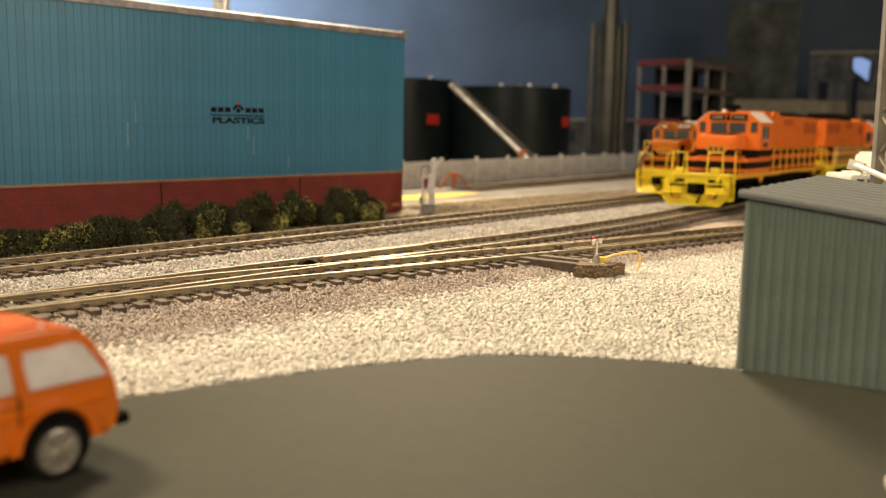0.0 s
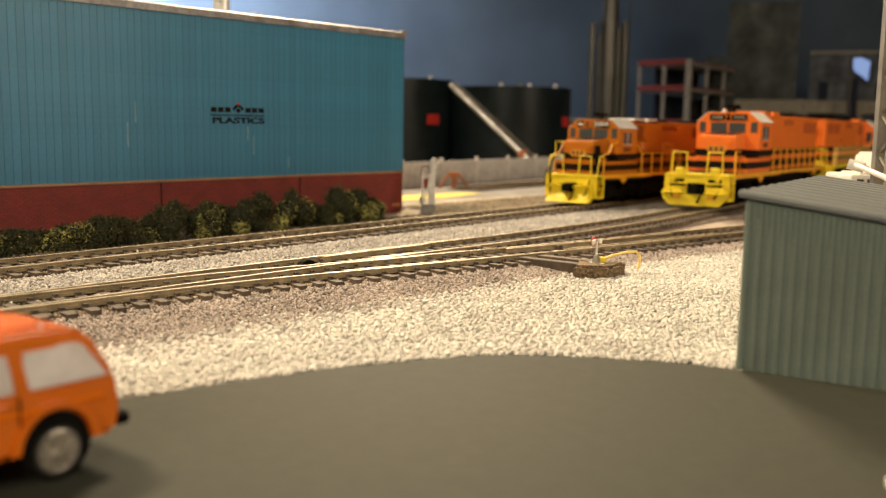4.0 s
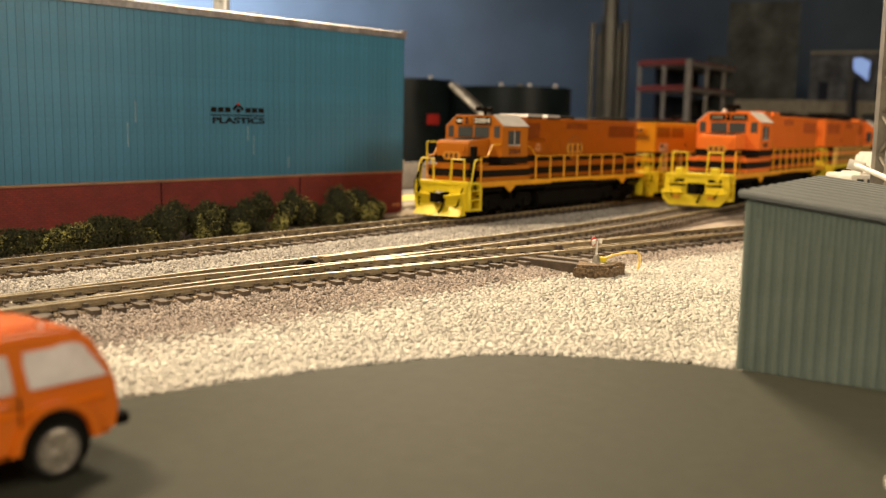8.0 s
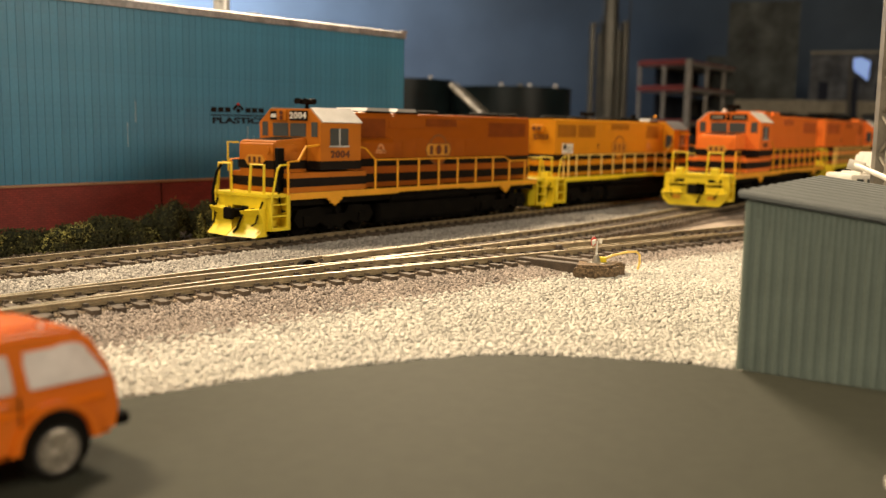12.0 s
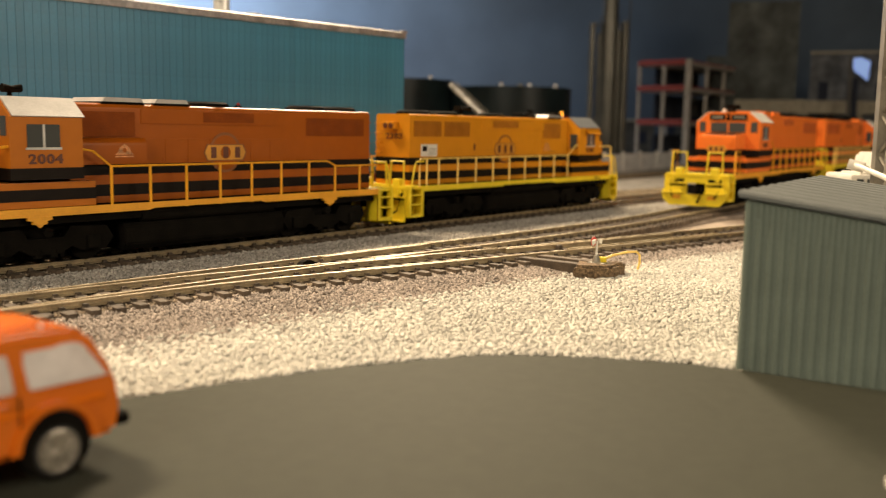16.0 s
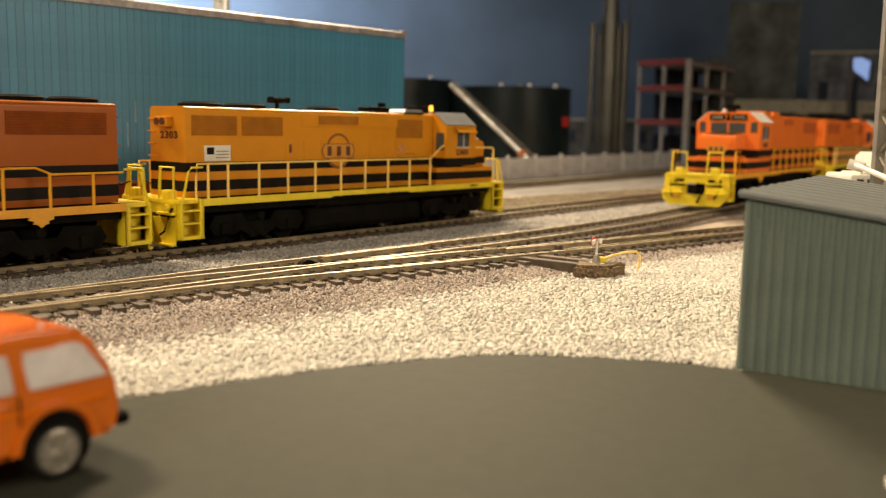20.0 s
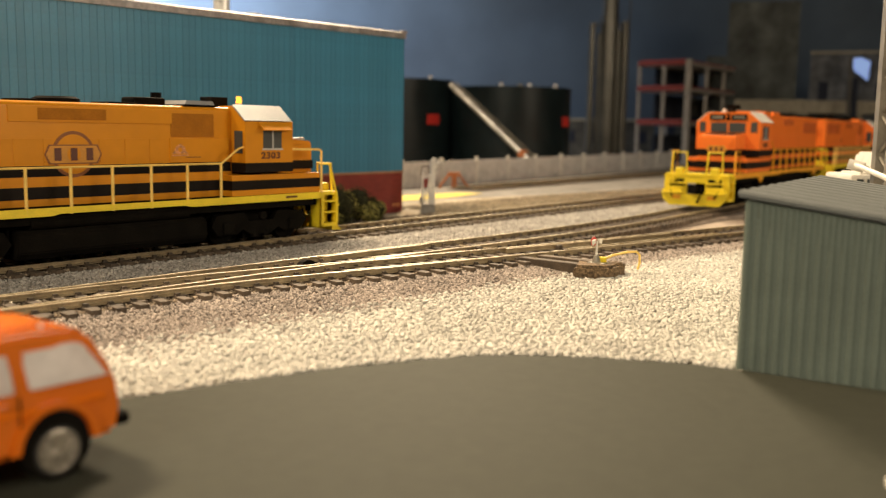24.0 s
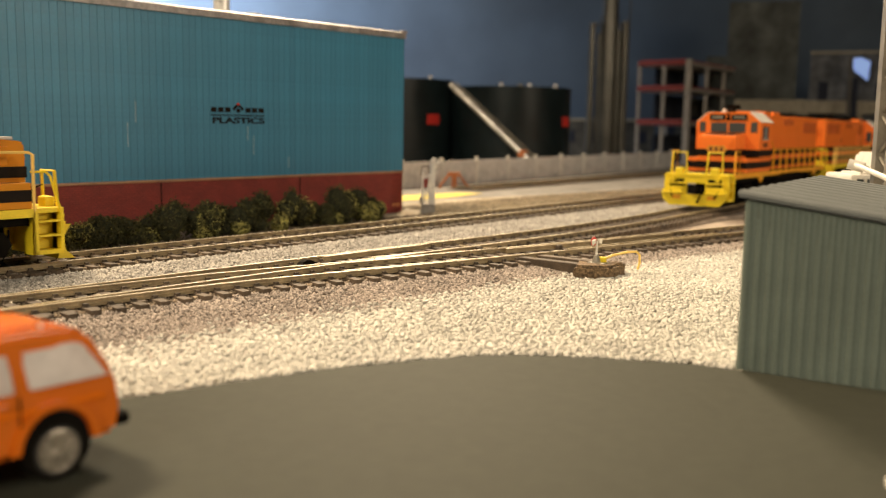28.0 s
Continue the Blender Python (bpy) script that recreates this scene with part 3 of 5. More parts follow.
    for y in () if plain else (0.0,):
        lettering("end_number", number, 0.31, Matrix.Translation((-7.79, y - 0.08, 3.44)) @ Euler((radians(90), 0, radians(-90))).to_matrix().to_4x4(), "brownmark", root)
    # cab
    sec = [(-1.55, 1.6), (1.55, 1.6), (1.55, 3.9), (0.98, 4.38), (-0.98, 4.38), (-1.55, 3.9)]
    cab = part("cab", prism([(-1.55, 2.3), (1.55, 2.3), *sec[2:]], 4.25, 6.25, "x"), C, root)
    for s in (-1, 1):
        slope = [(s * 1.56, 3.905), (s * 1.6, 3.93), (s * 0.99, 4.425), (s * 0.97, 4.39)]
        part("roof_slope", prism(slope, 4.2, 6.18, "x"), "white" if plain else "cabgrey" if style else "whiteroof", cab, "sloped metal cab roof sheet")
        wx0, wx1, wz0, wz1 = (4.98, 5.76, 3.06, 3.64) if style else (4.9, 5.8, 3.13, 3.72)
        w = part("cab_window", box(wx0, wx1, *sorted((s * 1.5, s * 1.57)), wz0, wz1, 0.01), "pane", cab)
        mid = (wx0 + wx1) / 2
        part("window_frame", box(mid - 0.03, mid + 0.03, *sorted((s * 1.56, s * 1.585)), wz0, wz1), "silver", w)
        part("window_frame", box(wx0 - 0.04, wx1 + 0.04, *sorted((s * 1.56, s * 1.58)), wz0 - 0.06, wz0), "silver", w)
        if style:
            part("sunshade", prism([(s * 1.55, 3.9), (s * 1.55, 3.85), (s * 1.8, 3.62), (s * 1.83, 3.65)], 4.78, 5.98, "x"), C, cab)
        part("side_pane", box(6.2, 6.265, *sorted((s * 1.1, s * 1.4)), 3.42, 3.92, 0.01), "pane", cab)
        part("windshield", box(6.2, 6.265, *sorted((s * 0.05, s * 0.84)), 3.42, 3.88, 0.01), "pane", cab)
        if plain or style:
            part("number_board", box(6.23, 6.3, *sorted((s * 0.16, s * 0.9)), 4.0, 4.28, 0.01), "black", cab)
            if plain:
                part("board_bar", box(6.29, 6.308, *sorted((s * 0.26, s * 0.8)), 4.08, 4.2), "steel", cab)
            else:
                lettering("board_number", number, 0.26, Matrix.Translation((6.305, s * 0.53, 4.14)) @ Euler((radians(90), 0, radians(90))).to_matrix().to_4x4(), "white", cab)
        if plain:
            part("cab_bar", box(4.95, 5.65, *sorted((s * 1.54, s * 1.562)), 2.74, 2.94), "brownmark", cab)
        else:
            lettering("cab_number", number, 0.29 if style else 0.34, Matrix.Translation((5.3, s * 1.56, 2.82)) @ Euler((radians(90), 0, 0 if s < 0 else radians(180))).to_matrix().to_4x4(), "brownmark", cab)
        part("rear_pane", box(4.22, 4.26, *sorted((s * 1.05, s * 1.42)), 2.9, 3.6, 0.01), "pane", cab)
    if not plain and not style:
        part("number_board", box(6.23, 6.3, 0.06, 0.92, 3.97, 4.31, 0.01), "black", cab)
        part("number_board", box(6.23, 6.29, -0.95, -0.58, 3.99, 4.29, 0.01), "black", cab)
        part("board_bar", box(6.285, 6.298, -0.9, -0.63, 4.07, 4.2), "white", cab)
        part("light_housing", box(6.23, 6.3, -0.6, -0.1, 3.95, 4.33, 0.03), C, cab)
        lettering("board_number", number, 0.3, Matrix.Translation((6.305, 0.49, 4.135)) @ Euler((radians(90), 0, radians(90))).to_matrix().to_4x4(), "white", cab)
    for z in (4.06, 4.24):
        part("headlight", drum(0 if plain or style else -0.35, z, 6.25, 6.33, 0.08, sides=12, axis="x"), "under" if plain or style else "brownmark", cab)
    if porch:
        part("roof_dome", drum(5.3, -0.5, 4.36, 4.56, 0.16, 0.1, sides=12), "white", root)
    if beacon:
        part("beacon_base", drum(5.55, 0.3, 4.38, 4.5, 0.1, sides=10), "silver", root)
        part("beacon", drum(5.55, 0.3, 4.5, 4.72, 0.1, 0.08, sides=10), "beacon", root, "lit amber beacon")
    # side boxes below the cab
    for s in (-1, 1):
        b = part("battery_box", box(3.82, 7.62, *sorted((s * 0.85, s * 1.42)), 1.55, 2.22, 0.02), C, root)
        part("black_band", box(3.81, 7.63, *sorted((s * 0.84, s * 1.428)), 1.74, 2.04), "black", b)
    part("black_band", box(4.24, 6.26, -1.562, 1.562, 2.3, 2.6), "black", cab)
    # nose
    nose = part("short_hood", prism([(6.25, 1.55), (7.74, 1.55), (7.78, 2.9), (7.75, 3.22), (7.68, 3.28), (6.25, 3.38)], -0.9, 0.9, "y", bev=0.05), C, root)
    for z0, z1 in bands:
        part("black_band", box(6.26, 7.795, -0.912, 0.912, z0, z1), "black", nose)
    if style:
        # silver sheet puts the pale highlight of the nose top into colour
        part("nose_top", box(6.27, 7.5, -0.8, 0.8, 3.31, 3.39, 0.02), "silver", nose)
    else:
        part("nose_tread", prism([(6.28, 3.365), (7.5, 3.275), (7.5, 3.3), (6.28, 3.39)], -0.72, 0.72, "y"), "under", nose, "dark non-slip tread plate")
    for y in (-0.55, 0.6) if style else (0.6,):
        part("nose_light", drum(y, 2.95, 7.74, 7.83, 0.13, sides=14, axis="x"), C, nose)
    part("nose_door", box(6.8, 7.3, -0.93, 0.93, 2.64, 3.15, 0.02), C, nose)
    if not style and not plain:
        part("hose_rack", box(7.58, 7.86, 1.02, 1.2, 1.6, 3.05, 0.03), "under", root, "black upright hose rack")
        part("rack_hose", tube([(7.86, 1.15, 2.3), (7.95, 1.3, 1.9), (8.0, 1.42, 1.3), (7.95, 1.5, 0.95), (7.85, 1.5, 0.98)], 0.04), "under", root)
    # rails along the walkway
    for s in (-1, 1):
        y = s * 1.46
        top = 2.6
        pts = [(-7.55, y, 2.42), (-5.45, y, 2.42), (-5.0, y, top), (3.36, y, top), (3.9, y, 3.02), (4.25, y, 3.08)] if not style else [(-7.85, y, 1.5), (-7.85, y, 2.2), (-7.8, y, top), (-7.4, y, top), (3.38, y, top), (4.05, y, 3.05), (4.25, y, 3.1)]
        part("handrail", tube(pts, 0.034), rail_paint, root)
        for k in range(10 if style else 9):
            x = 3.36 - k * 1.25 if k else 3.36
            x = max(x, -7.4)
            part("stanchion", tube([(x, y, 1.36), (x, y, top if style or x > -5.2 else 2.42)], 0.042), rail_paint, root)
        if porch:
            part("porch_rail", tube([(7.6 + porch, y, 1.4), (7.6 + porch, y, 2.55), (7.0 + porch, y, 2.55), (7.0 + porch, y, 1.4)], 0.045), rail_paint, root)
            continue
        run = [(7.66, y, 1.4), (7.66, y, 2.94), (7.55, y, 3.0), (6.2, y, 3.02)] if style else [(7.66, y, 1.4), (7.66, y, 2.6), (7.2, y, 2.62), (6.85, y, 3.1), (6.1, y, 3.16)]
        part("nose_rail", tube(run, 0.042), rail_paint, root)
    if not plain and not style:
        part("nose_grab", tube([(7.8, -0.85, 3.2), (7.95, -0.9, 3.2), (7.95, -1.25, 3.2), (7.9, -1.3, 2.2)], 0.03), "yellow", root)
    # emblem on the hood side: ring, lozenge and dark bars
    for s in () if plain else (-1, 1):
        ex, ez, er = (-1.2 if style else -1.05), 2.92, 0.63
        em = part("emblem", drum(ex, ez, *sorted((s * 0.89, s * 0.905)), er, sides=36, axis="y"), "ringmark", root)
        part("emblem_disc", drum(ex, ez, *sorted((s * 0.9, s * 0.91)), er - 0.09, sides=36, axis="y"), P, em)
        outl = [(ex - 0.8, ez), (ex - 0.68, ez - 0.23), (ex + 0.68, ez - 0.23), (ex + 0.8, ez), (ex + 0.68, ez + 0.23), (ex - 0.68, ez + 0.23)]
        rim_ = [(ex + (x - ex) * 1.06, ez + (z - ez) * 1.14) for x, z in outl]
        part("emblem_rim", prism(rim_, *sorted((s * 0.9, s * 0.914)), "y"), "ringmark", em)
        part("emblem_plate", prism(outl, *sorted((s * 0.905, s * 0.918)), "y"), "ochre", em)
        part("emblem_centre", drum(ex, ez, *sorted((s * 0.91, s * 0.922)), 0.2, sides=20, axis="y"), P, em)
        for x in (-0.47, 0.0, 0.47):
            part("emblem_bar", box(ex + x - 0.1, ex + x + 0.1, *sorted((s * 0.915, s * 0.928)), ez - 0.17, ez + 0.17), "brownmark", em)
    if style and not plain:
        for s in (-1, 1):
            pl = part("notice", box(-7.09, -6.07, *sorted((s * 0.88, s * 0.9)), 2.66, 3.14), "white", hood, "white notice panel")
            part("notice_bar", box(-7.0, -6.72, *sorted((s * 0.898, s * 0.906)), 2.86, 3.08), "black", pl)
            for k in range(3):
                part("notice_bar", box(-6.65, -6.15, *sorted((s * 0.898, s * 0.904)), 2.74 + k * 0.1, 2.77 + k * 0.1), "steel", pl)
    em = part("nose_emblem", prism([(-0.5, 2.62), (-0.35, 2.45), (0.35, 2.45), (0.5, 2.62), (0.35, 2.8), (-0.35, 2.8)], 7.76, 7.84, "x"), "ochre", nose)
    for y in (-0.25, 0, 0.25):
        part("emblem_bar", box(7.83, 7.85, y - 0.06, y + 0.06, 2.53, 2.73), "brownmark", em)
    for e in (1, -1):
        end_platform(root, e, plain, style, porch if e > 0 else 0.0)
    for x in (-5.18, 5.18):
        truck(root, x)
    return root, [wheelset(root, x + d) for x in (-5.18, 5.18) for d in (-1.37, 1.37)]


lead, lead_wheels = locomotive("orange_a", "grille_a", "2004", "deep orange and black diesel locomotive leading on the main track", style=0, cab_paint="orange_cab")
rear, rear_wheels = locomotive("orange_b", "grille_b", "2303", "yellow-orange and black diesel locomotive with lit amber cab beacon", beacon=True, style=1)
parked, _ = locomotive("orange_c", "grille_c", "2004", "red-orange and black diesel locomotive with yellow pilot, parked", style=0, plain=True, porch=1.9)
parked.matrix_world = pose(57.05 * U, 19.47 * U, 0, 0, 0, 183.2) @ Matrix.Scale(1.12, 4)
parked_rear, _ = locomotive("orange_c", "grille_c", "2303", "red-orange diesel locomotive coupled behind the parked one", style=1, plain=True)
parked_rear.matrix_world = pose(77.05 * U, 20.57 * U, 0, 0, 0, 3.2) @ Matrix.Scale(1.12, 4)

# ---- blue factory ----
FAC = -4.0  # degrees of its front to the main track


def factory():
    root = thing("factory_building", 36.4, 30.54, GROUND_Z, FAC, "blue ribbed factory building on a red brick base", "building")
    root.matrix_world = pose(36.4 * U, 30.54 * U, GROUND_Z * U, 0, -0.22, FAC)  # the model sits a touch out of level
    L, D_, Z1, Z2 = 34.0, 18.0, 1.98, 8.6
    wall = part("wall", box(-L, -0.06, 0.05, D_, 0, Z2 - 0.1), "siding", root)
    part("roof", box(-L, 0, 0.1, D_, Z2 - 0.12, Z2 - 0.02), "roof", root)
    part("roof_flashing", prism([(0.2, Z2 - 0.02), (-0.1, Z2 - 0.02), (-0.1, Z2 + 0.24), (-0.02, Z2 + 0.3), (0.2, Z2 + 0.3)], -L, 0.08, "x"), "flash", root, "dull silver flashing strip")
    part("roof_flashing", box(-0.05, 0.08, 0.2, D_, Z2 - 0.02, Z2 + 0.28), "flash", root)
    part("flashing_clip", box(-0.2, 0.12, -0.14, 0.1, Z2 + 0.22, Z2 + 0.36, 0.02), "flash", root)
    base = part("brick_base", box(-L, 0, 0.0, D_, -0.1, Z1), "brick", root)
    part("ledge", box(-L, 0.03, -0.05, 0.14, Z1, Z1 + 0.1, 0.02), "trim", root)
    for x in (-13.72, -6.66, -20.6):
        part("base_joint", box(x - 0.018, x + 0.018, -0.02, 0.05, 0, Z1), "black", base)
    W = 0.3
    bm = box(-W / 2 + 0.006, W / 2 - 0.006, 0.0, 0.13, Z1 + 0.1, Z2 - 0.02)
    first = part("siding_board", bm, "siding", wall)
    first.matrix_basis = pose((-W / 2) * U, 0, 0)
    for i in range(1, int(L / W)):
        ob = new("siding_board", first.data)
        ob.parent = wall
        ob.matrix_basis = pose((-W / 2 - i * W) * U, random.uniform(-0.0015, 0.0015) * U, 0)
    part("corner_post", box(-0.06, 0.04, 0.0, 0.3, Z1 + 0.1, Z2 - 0.02), "siding", root)
    # maker's mark on the wall, as plain shapes
    sign = part("wall_mark", box(-11.35, -8.62, -0.02, 0.0, 4.63, 4.68), "black", root, "dark painted company mark")
    for k in range(8):
        x = -11.33 + k * 0.345
        if k in (3, 4):
            continue
        part("mark_bar", box(x, x + 0.26, -0.02, 0.0, 4.78, 4.98), "black", sign)
    part("mark_diamond", prism([(-10.28, 4.92), (-9.98, 5.2), (-9.68, 4.92), (-9.78, 4.86), (-9.98, 5.04), (-10.18, 4.86)], -0.022, 0.0, "y"), "black", sign)
    part("mark_diamond", prism([(-10.12, 4.86), (-9.98, 4.96), (-9.84, 4.86), (-9.98, 4.74)], -0.022, 0.0, "y"), "black", sign)
    lettering("mark_word", "PLASTICS", 0.34, Matrix.Translation((-9.95, -0.01, 4.43)) @ Euler((radians(90), 0, 0)).to_matrix().to_4x4(), "black", sign, stretch=1.9)
    for x, z0, z1 in ((-15.1, 3.4, 4.3), (-14.75, 4.3, 5.15), (-9.2, 3.0, 3.8), (-9.5, 3.6, 4.2), (-7.3, 2.4, 2.9)):
        part("glue_streak", box(x - 0.012, x + 0.012, -0.012, 0.0, z0, z1), "palestreak", root)
    for x, w in ((-0.62, 0.16), (-0.42, 0.1), (-0.28, 0.14)):
        part("pale_scuff", box(x - w / 2, x + w / 2, -0.004, 0.0, 0.32, 0.46), "palemark", base)
    part("mark_point", prism([(-10.06, 5.12), (-9.98, 5.2), (-9.9, 5.12), (-9.98, 5.06)], -0.026, 0.0, "y"), "red", sign)
    # roof tanks
    bm = drum(-8.6, 3.0, Z2 - 0.1, Z2 + 2.6, 0.36, sides=16)
    part("roof_vent", bm, "bright_silver", root, "shiny steel roof vent pipe")
    bm = drum(-7.0, 3.0, Z2 - 0.1, Z2 + 0.72, 0.48, sides=18)
    part("roof_tank", bm, "white", root, "squat white roof tank")
    return root


factory()

# ---- foreground ----
ROAD_EDGE = [(-4, 16.6), (2.5, 14.6), (8.18, 12.46), (9.79, 11.94), (11.76, 11.27), (14.18, 9.93), (15.17, 8.68), (16.12, 6.84), (16.32, 5.82), (17.0, 3.4)]


def road():
    sm = [p for p, h in spline(ROAD_EDGE, 0.3)]
    outline = [(p.x, p.y) for p in sm] + [(18, -10), (-30, -30), (-40, 17)]
    ob = mesh_ob("road", prism(outline, -0.6, ROAD_Z, "z"), M["road"])
    tagged(ob, "smooth dark grey-brown curved road surface in the foreground", "road", kind="structure")


road()
slab("gravel_bed", [(-4, 16.4), *[(p.x, p.y) for p, h in spline(ROAD_EDGE[1:], 0.4)], (45, 2), (45, 10.2), (36, 12.0), (28.8, 13.2), (24.1, 13.8), (19.3, 14.4), (13.9, 15.0), (9.2, 15.25), (6, 15.4)], -0.7, GROUND_Z + 0.0, "ground_cream", "cream gravel bed beside the road", "ground")
# unidentified pale wedge, drawn as a thin bevelled slab
chip = prism([(11.62, 2.05), (12.3, 2.1), (12.25, 2.42), (11.95, 2.34)], ROAD_Z, ROAD_Z + 0.05, "z", bev=0.01)
tagged(mesh_ob("plaster_chip", chip, M["white"]), "small pale unidentified wedge lying on the road", "debris")


def shed():
    root = thing("storage_shed", 16.35, 5.85, ROAD_Z, -84, "grey-green corrugated metal shed with a sloping ribbed roof", "shed")
    W, D_, H_, FALL = 6.0, 8.3, 3.06, 0.123
    body = part("wall", prism([(0.04, 0), (W, 0), (W, H_ - FALL * W), (0.04, H_)], 0.04, D_, "y"), "shed", root)
    rib = 0.2
    for i in range(int(W / rib)):
        top = H_ - FALL * i * rib - 0.02
        part("wall_rib", prism([(i * rib, 0.05), (i * rib + 0.05, 0.015), (i * rib + 0.11, 0.015), (i * rib + 0.16, 0.05)], 0, top, "z"), "shed", body)

    def z_at(x):
        return H_ + 0.05 - FALL * x
    roof = part("roof", prism([(-0.1, z_at(-0.1)), (W + 0.3, z_at(W + 0.3)), (W + 0.3, z_at(W + 0.3) + 0.05), (-0.1, z_at(-0.1) + 0.05)], -0.07, D_ + 0.15, "y"), "roofsheet", root)
    part("rake_trim", prism([(-0.1, z_at(-0.1) - 0.01), (W + 0.3, z_at(W + 0.3) - 0.01), (W + 0.3, z_at(W + 0.3) + 0.06), (-0.1, z_at(-0.1) + 0.06)], -0.1, -0.07, "y"), "roofsheet", roof)
    pitch = 0.74
    for i in range(int((D_ + 0.3) / pitch)):
        y = -0.06 + i * pitch
        bm = bmesh.new()
        sec = [(y, 0.04), (y + 0.1, 0.1), (y + 0.46, 0.1), (y + 0.56, 0.04)]
        lo = [bm.verts.new((-0.12, a, z_at(-0.12) + h)) for a, h in sec]
        hi = [bm.verts.new((W + 0.32, a, z_at(W + 0.32) + h)) for a, h in sec]
        bm.faces.new(lo)
        bm.faces.new(hi[::-1])
        for k in range(4):
            bm.faces.new((lo[k], hi[k], hi[(k + 1) % 4], lo[(k + 1) % 4]))
        bmesh.ops.recalc_face_normals(bm, faces=bm.faces)
        part("roof_rib", bm, "roofsheet", roof)
    return root


shed()


def suv():
    root = thing("toy_suv", 5.8, 10.98, ROAD_Z, 180, "glossy orange sport utility car on the road, windows coloured pale for reflections", "car")
    # local x forward (to the picture's other side), rear wheel at 0
    out = [(-0.8, 0.38), (4.1, 0.34), (4.15, 0.9), (2.35, 1.1), (1.5, 1.72), (0.6, 1.8), (-0.2, 1.79), (-0.5, 1.68), (-0.8, 1.12), (-0.86, 0.6)]
    bm = prism(out, -0.88, 0.88, "y")
    for v in bm.verts:
        if v.co.z > 1.15:
            v.co.y *= 0.86 if v.co.z > 1.5 else 0.97
        elif v.co.z > 1.0:
            v.co.y *= 0.99
    bmesh.ops.bevel(bm, geom=list(bm.edges), offset=0.09, segments=3, affect="EDGES")
    body = mesh_ob("body", bm, M["suv"], root, smooth=True)
    for s in (-1, 1):
        def pane(x0, x1, x2, x3, name="side_window"):
            bm = bmesh.new()
            lo, hi = s * 0.885, s * 0.79
            q = [(x0, lo, 1.14), (x1, lo, 1.14), (x2, hi, 1.6), (x3, hi, 1.6)]
            f = [bm.verts.new(p) for p in q]
            k = [bm.verts.new((p[0], p[1] - s * 0.05, p[2])) for p in q]
            bm.faces.new(f)
            bm.faces.new(k[::-1])
            for i in range(4):
                bm.faces.new((f[i], k[i], k[(i + 1) % 4], f[(i + 1) % 4]))
            bmesh.ops.recalc_face_normals(bm, faces=bm.faces)
            bmesh.ops.bevel(bm, geom=list(bm.edges), offset=0.02, segments=2, affect="EDGES")
            return part(name, bm, "suvpane", body, "side window coloured pale for its reflection")
        pane(-0.66, 0.34, 0.4, -0.36)
        pane(0.52, 1.45, 1.32, 0.55)
        for x in (0.04, 2.99):
            # black drum flush with the side draws the shade inside the arch
            part("wheel_arch", drum(x, 0.42, *sorted((s * 0.6, s * 0.891)), 0.42, sides=28, axis="y"), "under", root)
            bm = drum(x, 0.36, *sorted((s * 0.62, s * 0.9)), 0.36, sides=28, axis="y")
            bmesh.ops.bevel(bm, geom=[e for e in bm.edges if len(e.link_faces) == 2 and e.calc_face_angle() > 1], offset=0.06, segments=3, affect="EDGES")
            w = part("wheel", bm, "tyre", root)
            bm = bmesh.new()
            rings = [[bm.verts.new((x + r * math.cos(k * math.tau / 28), s * d, 0.36 + r * math.sin(k * math.tau / 28))) for k in range(28)] for r, d in ((0.262, 0.88), (0.26, 0.925), (0.243, 0.93), (0.218, 0.915), (0.21, 0.902))]
            for q, p in zip(rings, rings[1:]):
                for k in range(28):
                    bm.faces.new((q[k], q[(k + 1) % 28], p[(k + 1) % 28], p[k]))
            bmesh.ops.recalc_face_normals(bm, faces=bm.faces)
            rim = part("rim", bm, "rim", w)
            part("rim_dish", drum(x, 0.36, *sorted((s * 0.9, s * 0.906)), 0.214, sides=28, axis="y"), "steel", rim)
            part("hub_cap", drum(x, 0.36, *sorted((s * 0.9, s * 0.93)), 0.09, 0.07, sides=16, axis="y"), "rim", rim)
            for k in range(10):
                a = k * math.tau / 10 + 0.3
                bm = box(0.07, 0.216, -0.02, 0.02, -0.024, 0.024, 0.008)
                bmesh.ops.transform(bm, matrix=Matrix.Translation((x, s * 0.905, 0.36)) @ Matrix.Rotation(a, 4, "Y"), verts=bm.verts)
                part("rim_spoke", bm, "rim", rim)
            bm = bmesh.new()
            inner = [(x + 0.46 * math.cos(k * math.pi / 12), 0.42 + 0.46 * math.sin(k * math.pi / 12)) for k in range(13)]
            outer = [(x + 0.56 * math.cos(k * math.pi / 12), 0.42 + 0.53 * math.sin(k * math.pi / 12)) for k in range(13)]
            part("arch_flare", prism(outer + inner[::-1], *sorted((s * 0.84, s * 0.925)), "y", bm), "suv", body)
        part("roof_rail", tube([(-0.1, s * 0.55, 1.76), (-0.05, s * 0.55, 1.83), (1.1, s * 0.55, 1.83), (1.15, s * 0.55, 1.72)], 0.018), "suv", body)
    # two small silver blocks stand for the lamp glints on the roof
    for x in (0.02, 1.05):
        part("rail_foot", box(x - 0.03, x + 0.03, 0.52, 0.58, 1.74, 1.84, 0.01), "bright_silver", root)
    for s in (-1, 1):
        part("door_seam", box(0.47, 0.485, *sorted((s * 0.87, s * 0.889)), 0.62, 1.1), "under", body)
        part("side_crease", prism([(s * 0.86, 0.86), (s * 0.9, 0.88), (s * 0.86, 0.93)], -0.6, 2.6, "x"), "suv", body)
        part("door_handle", box(0.62, 0.84, *sorted((s * 0.87, s * 0.91)), 1.0, 1.05, 0.015), "suv", body)
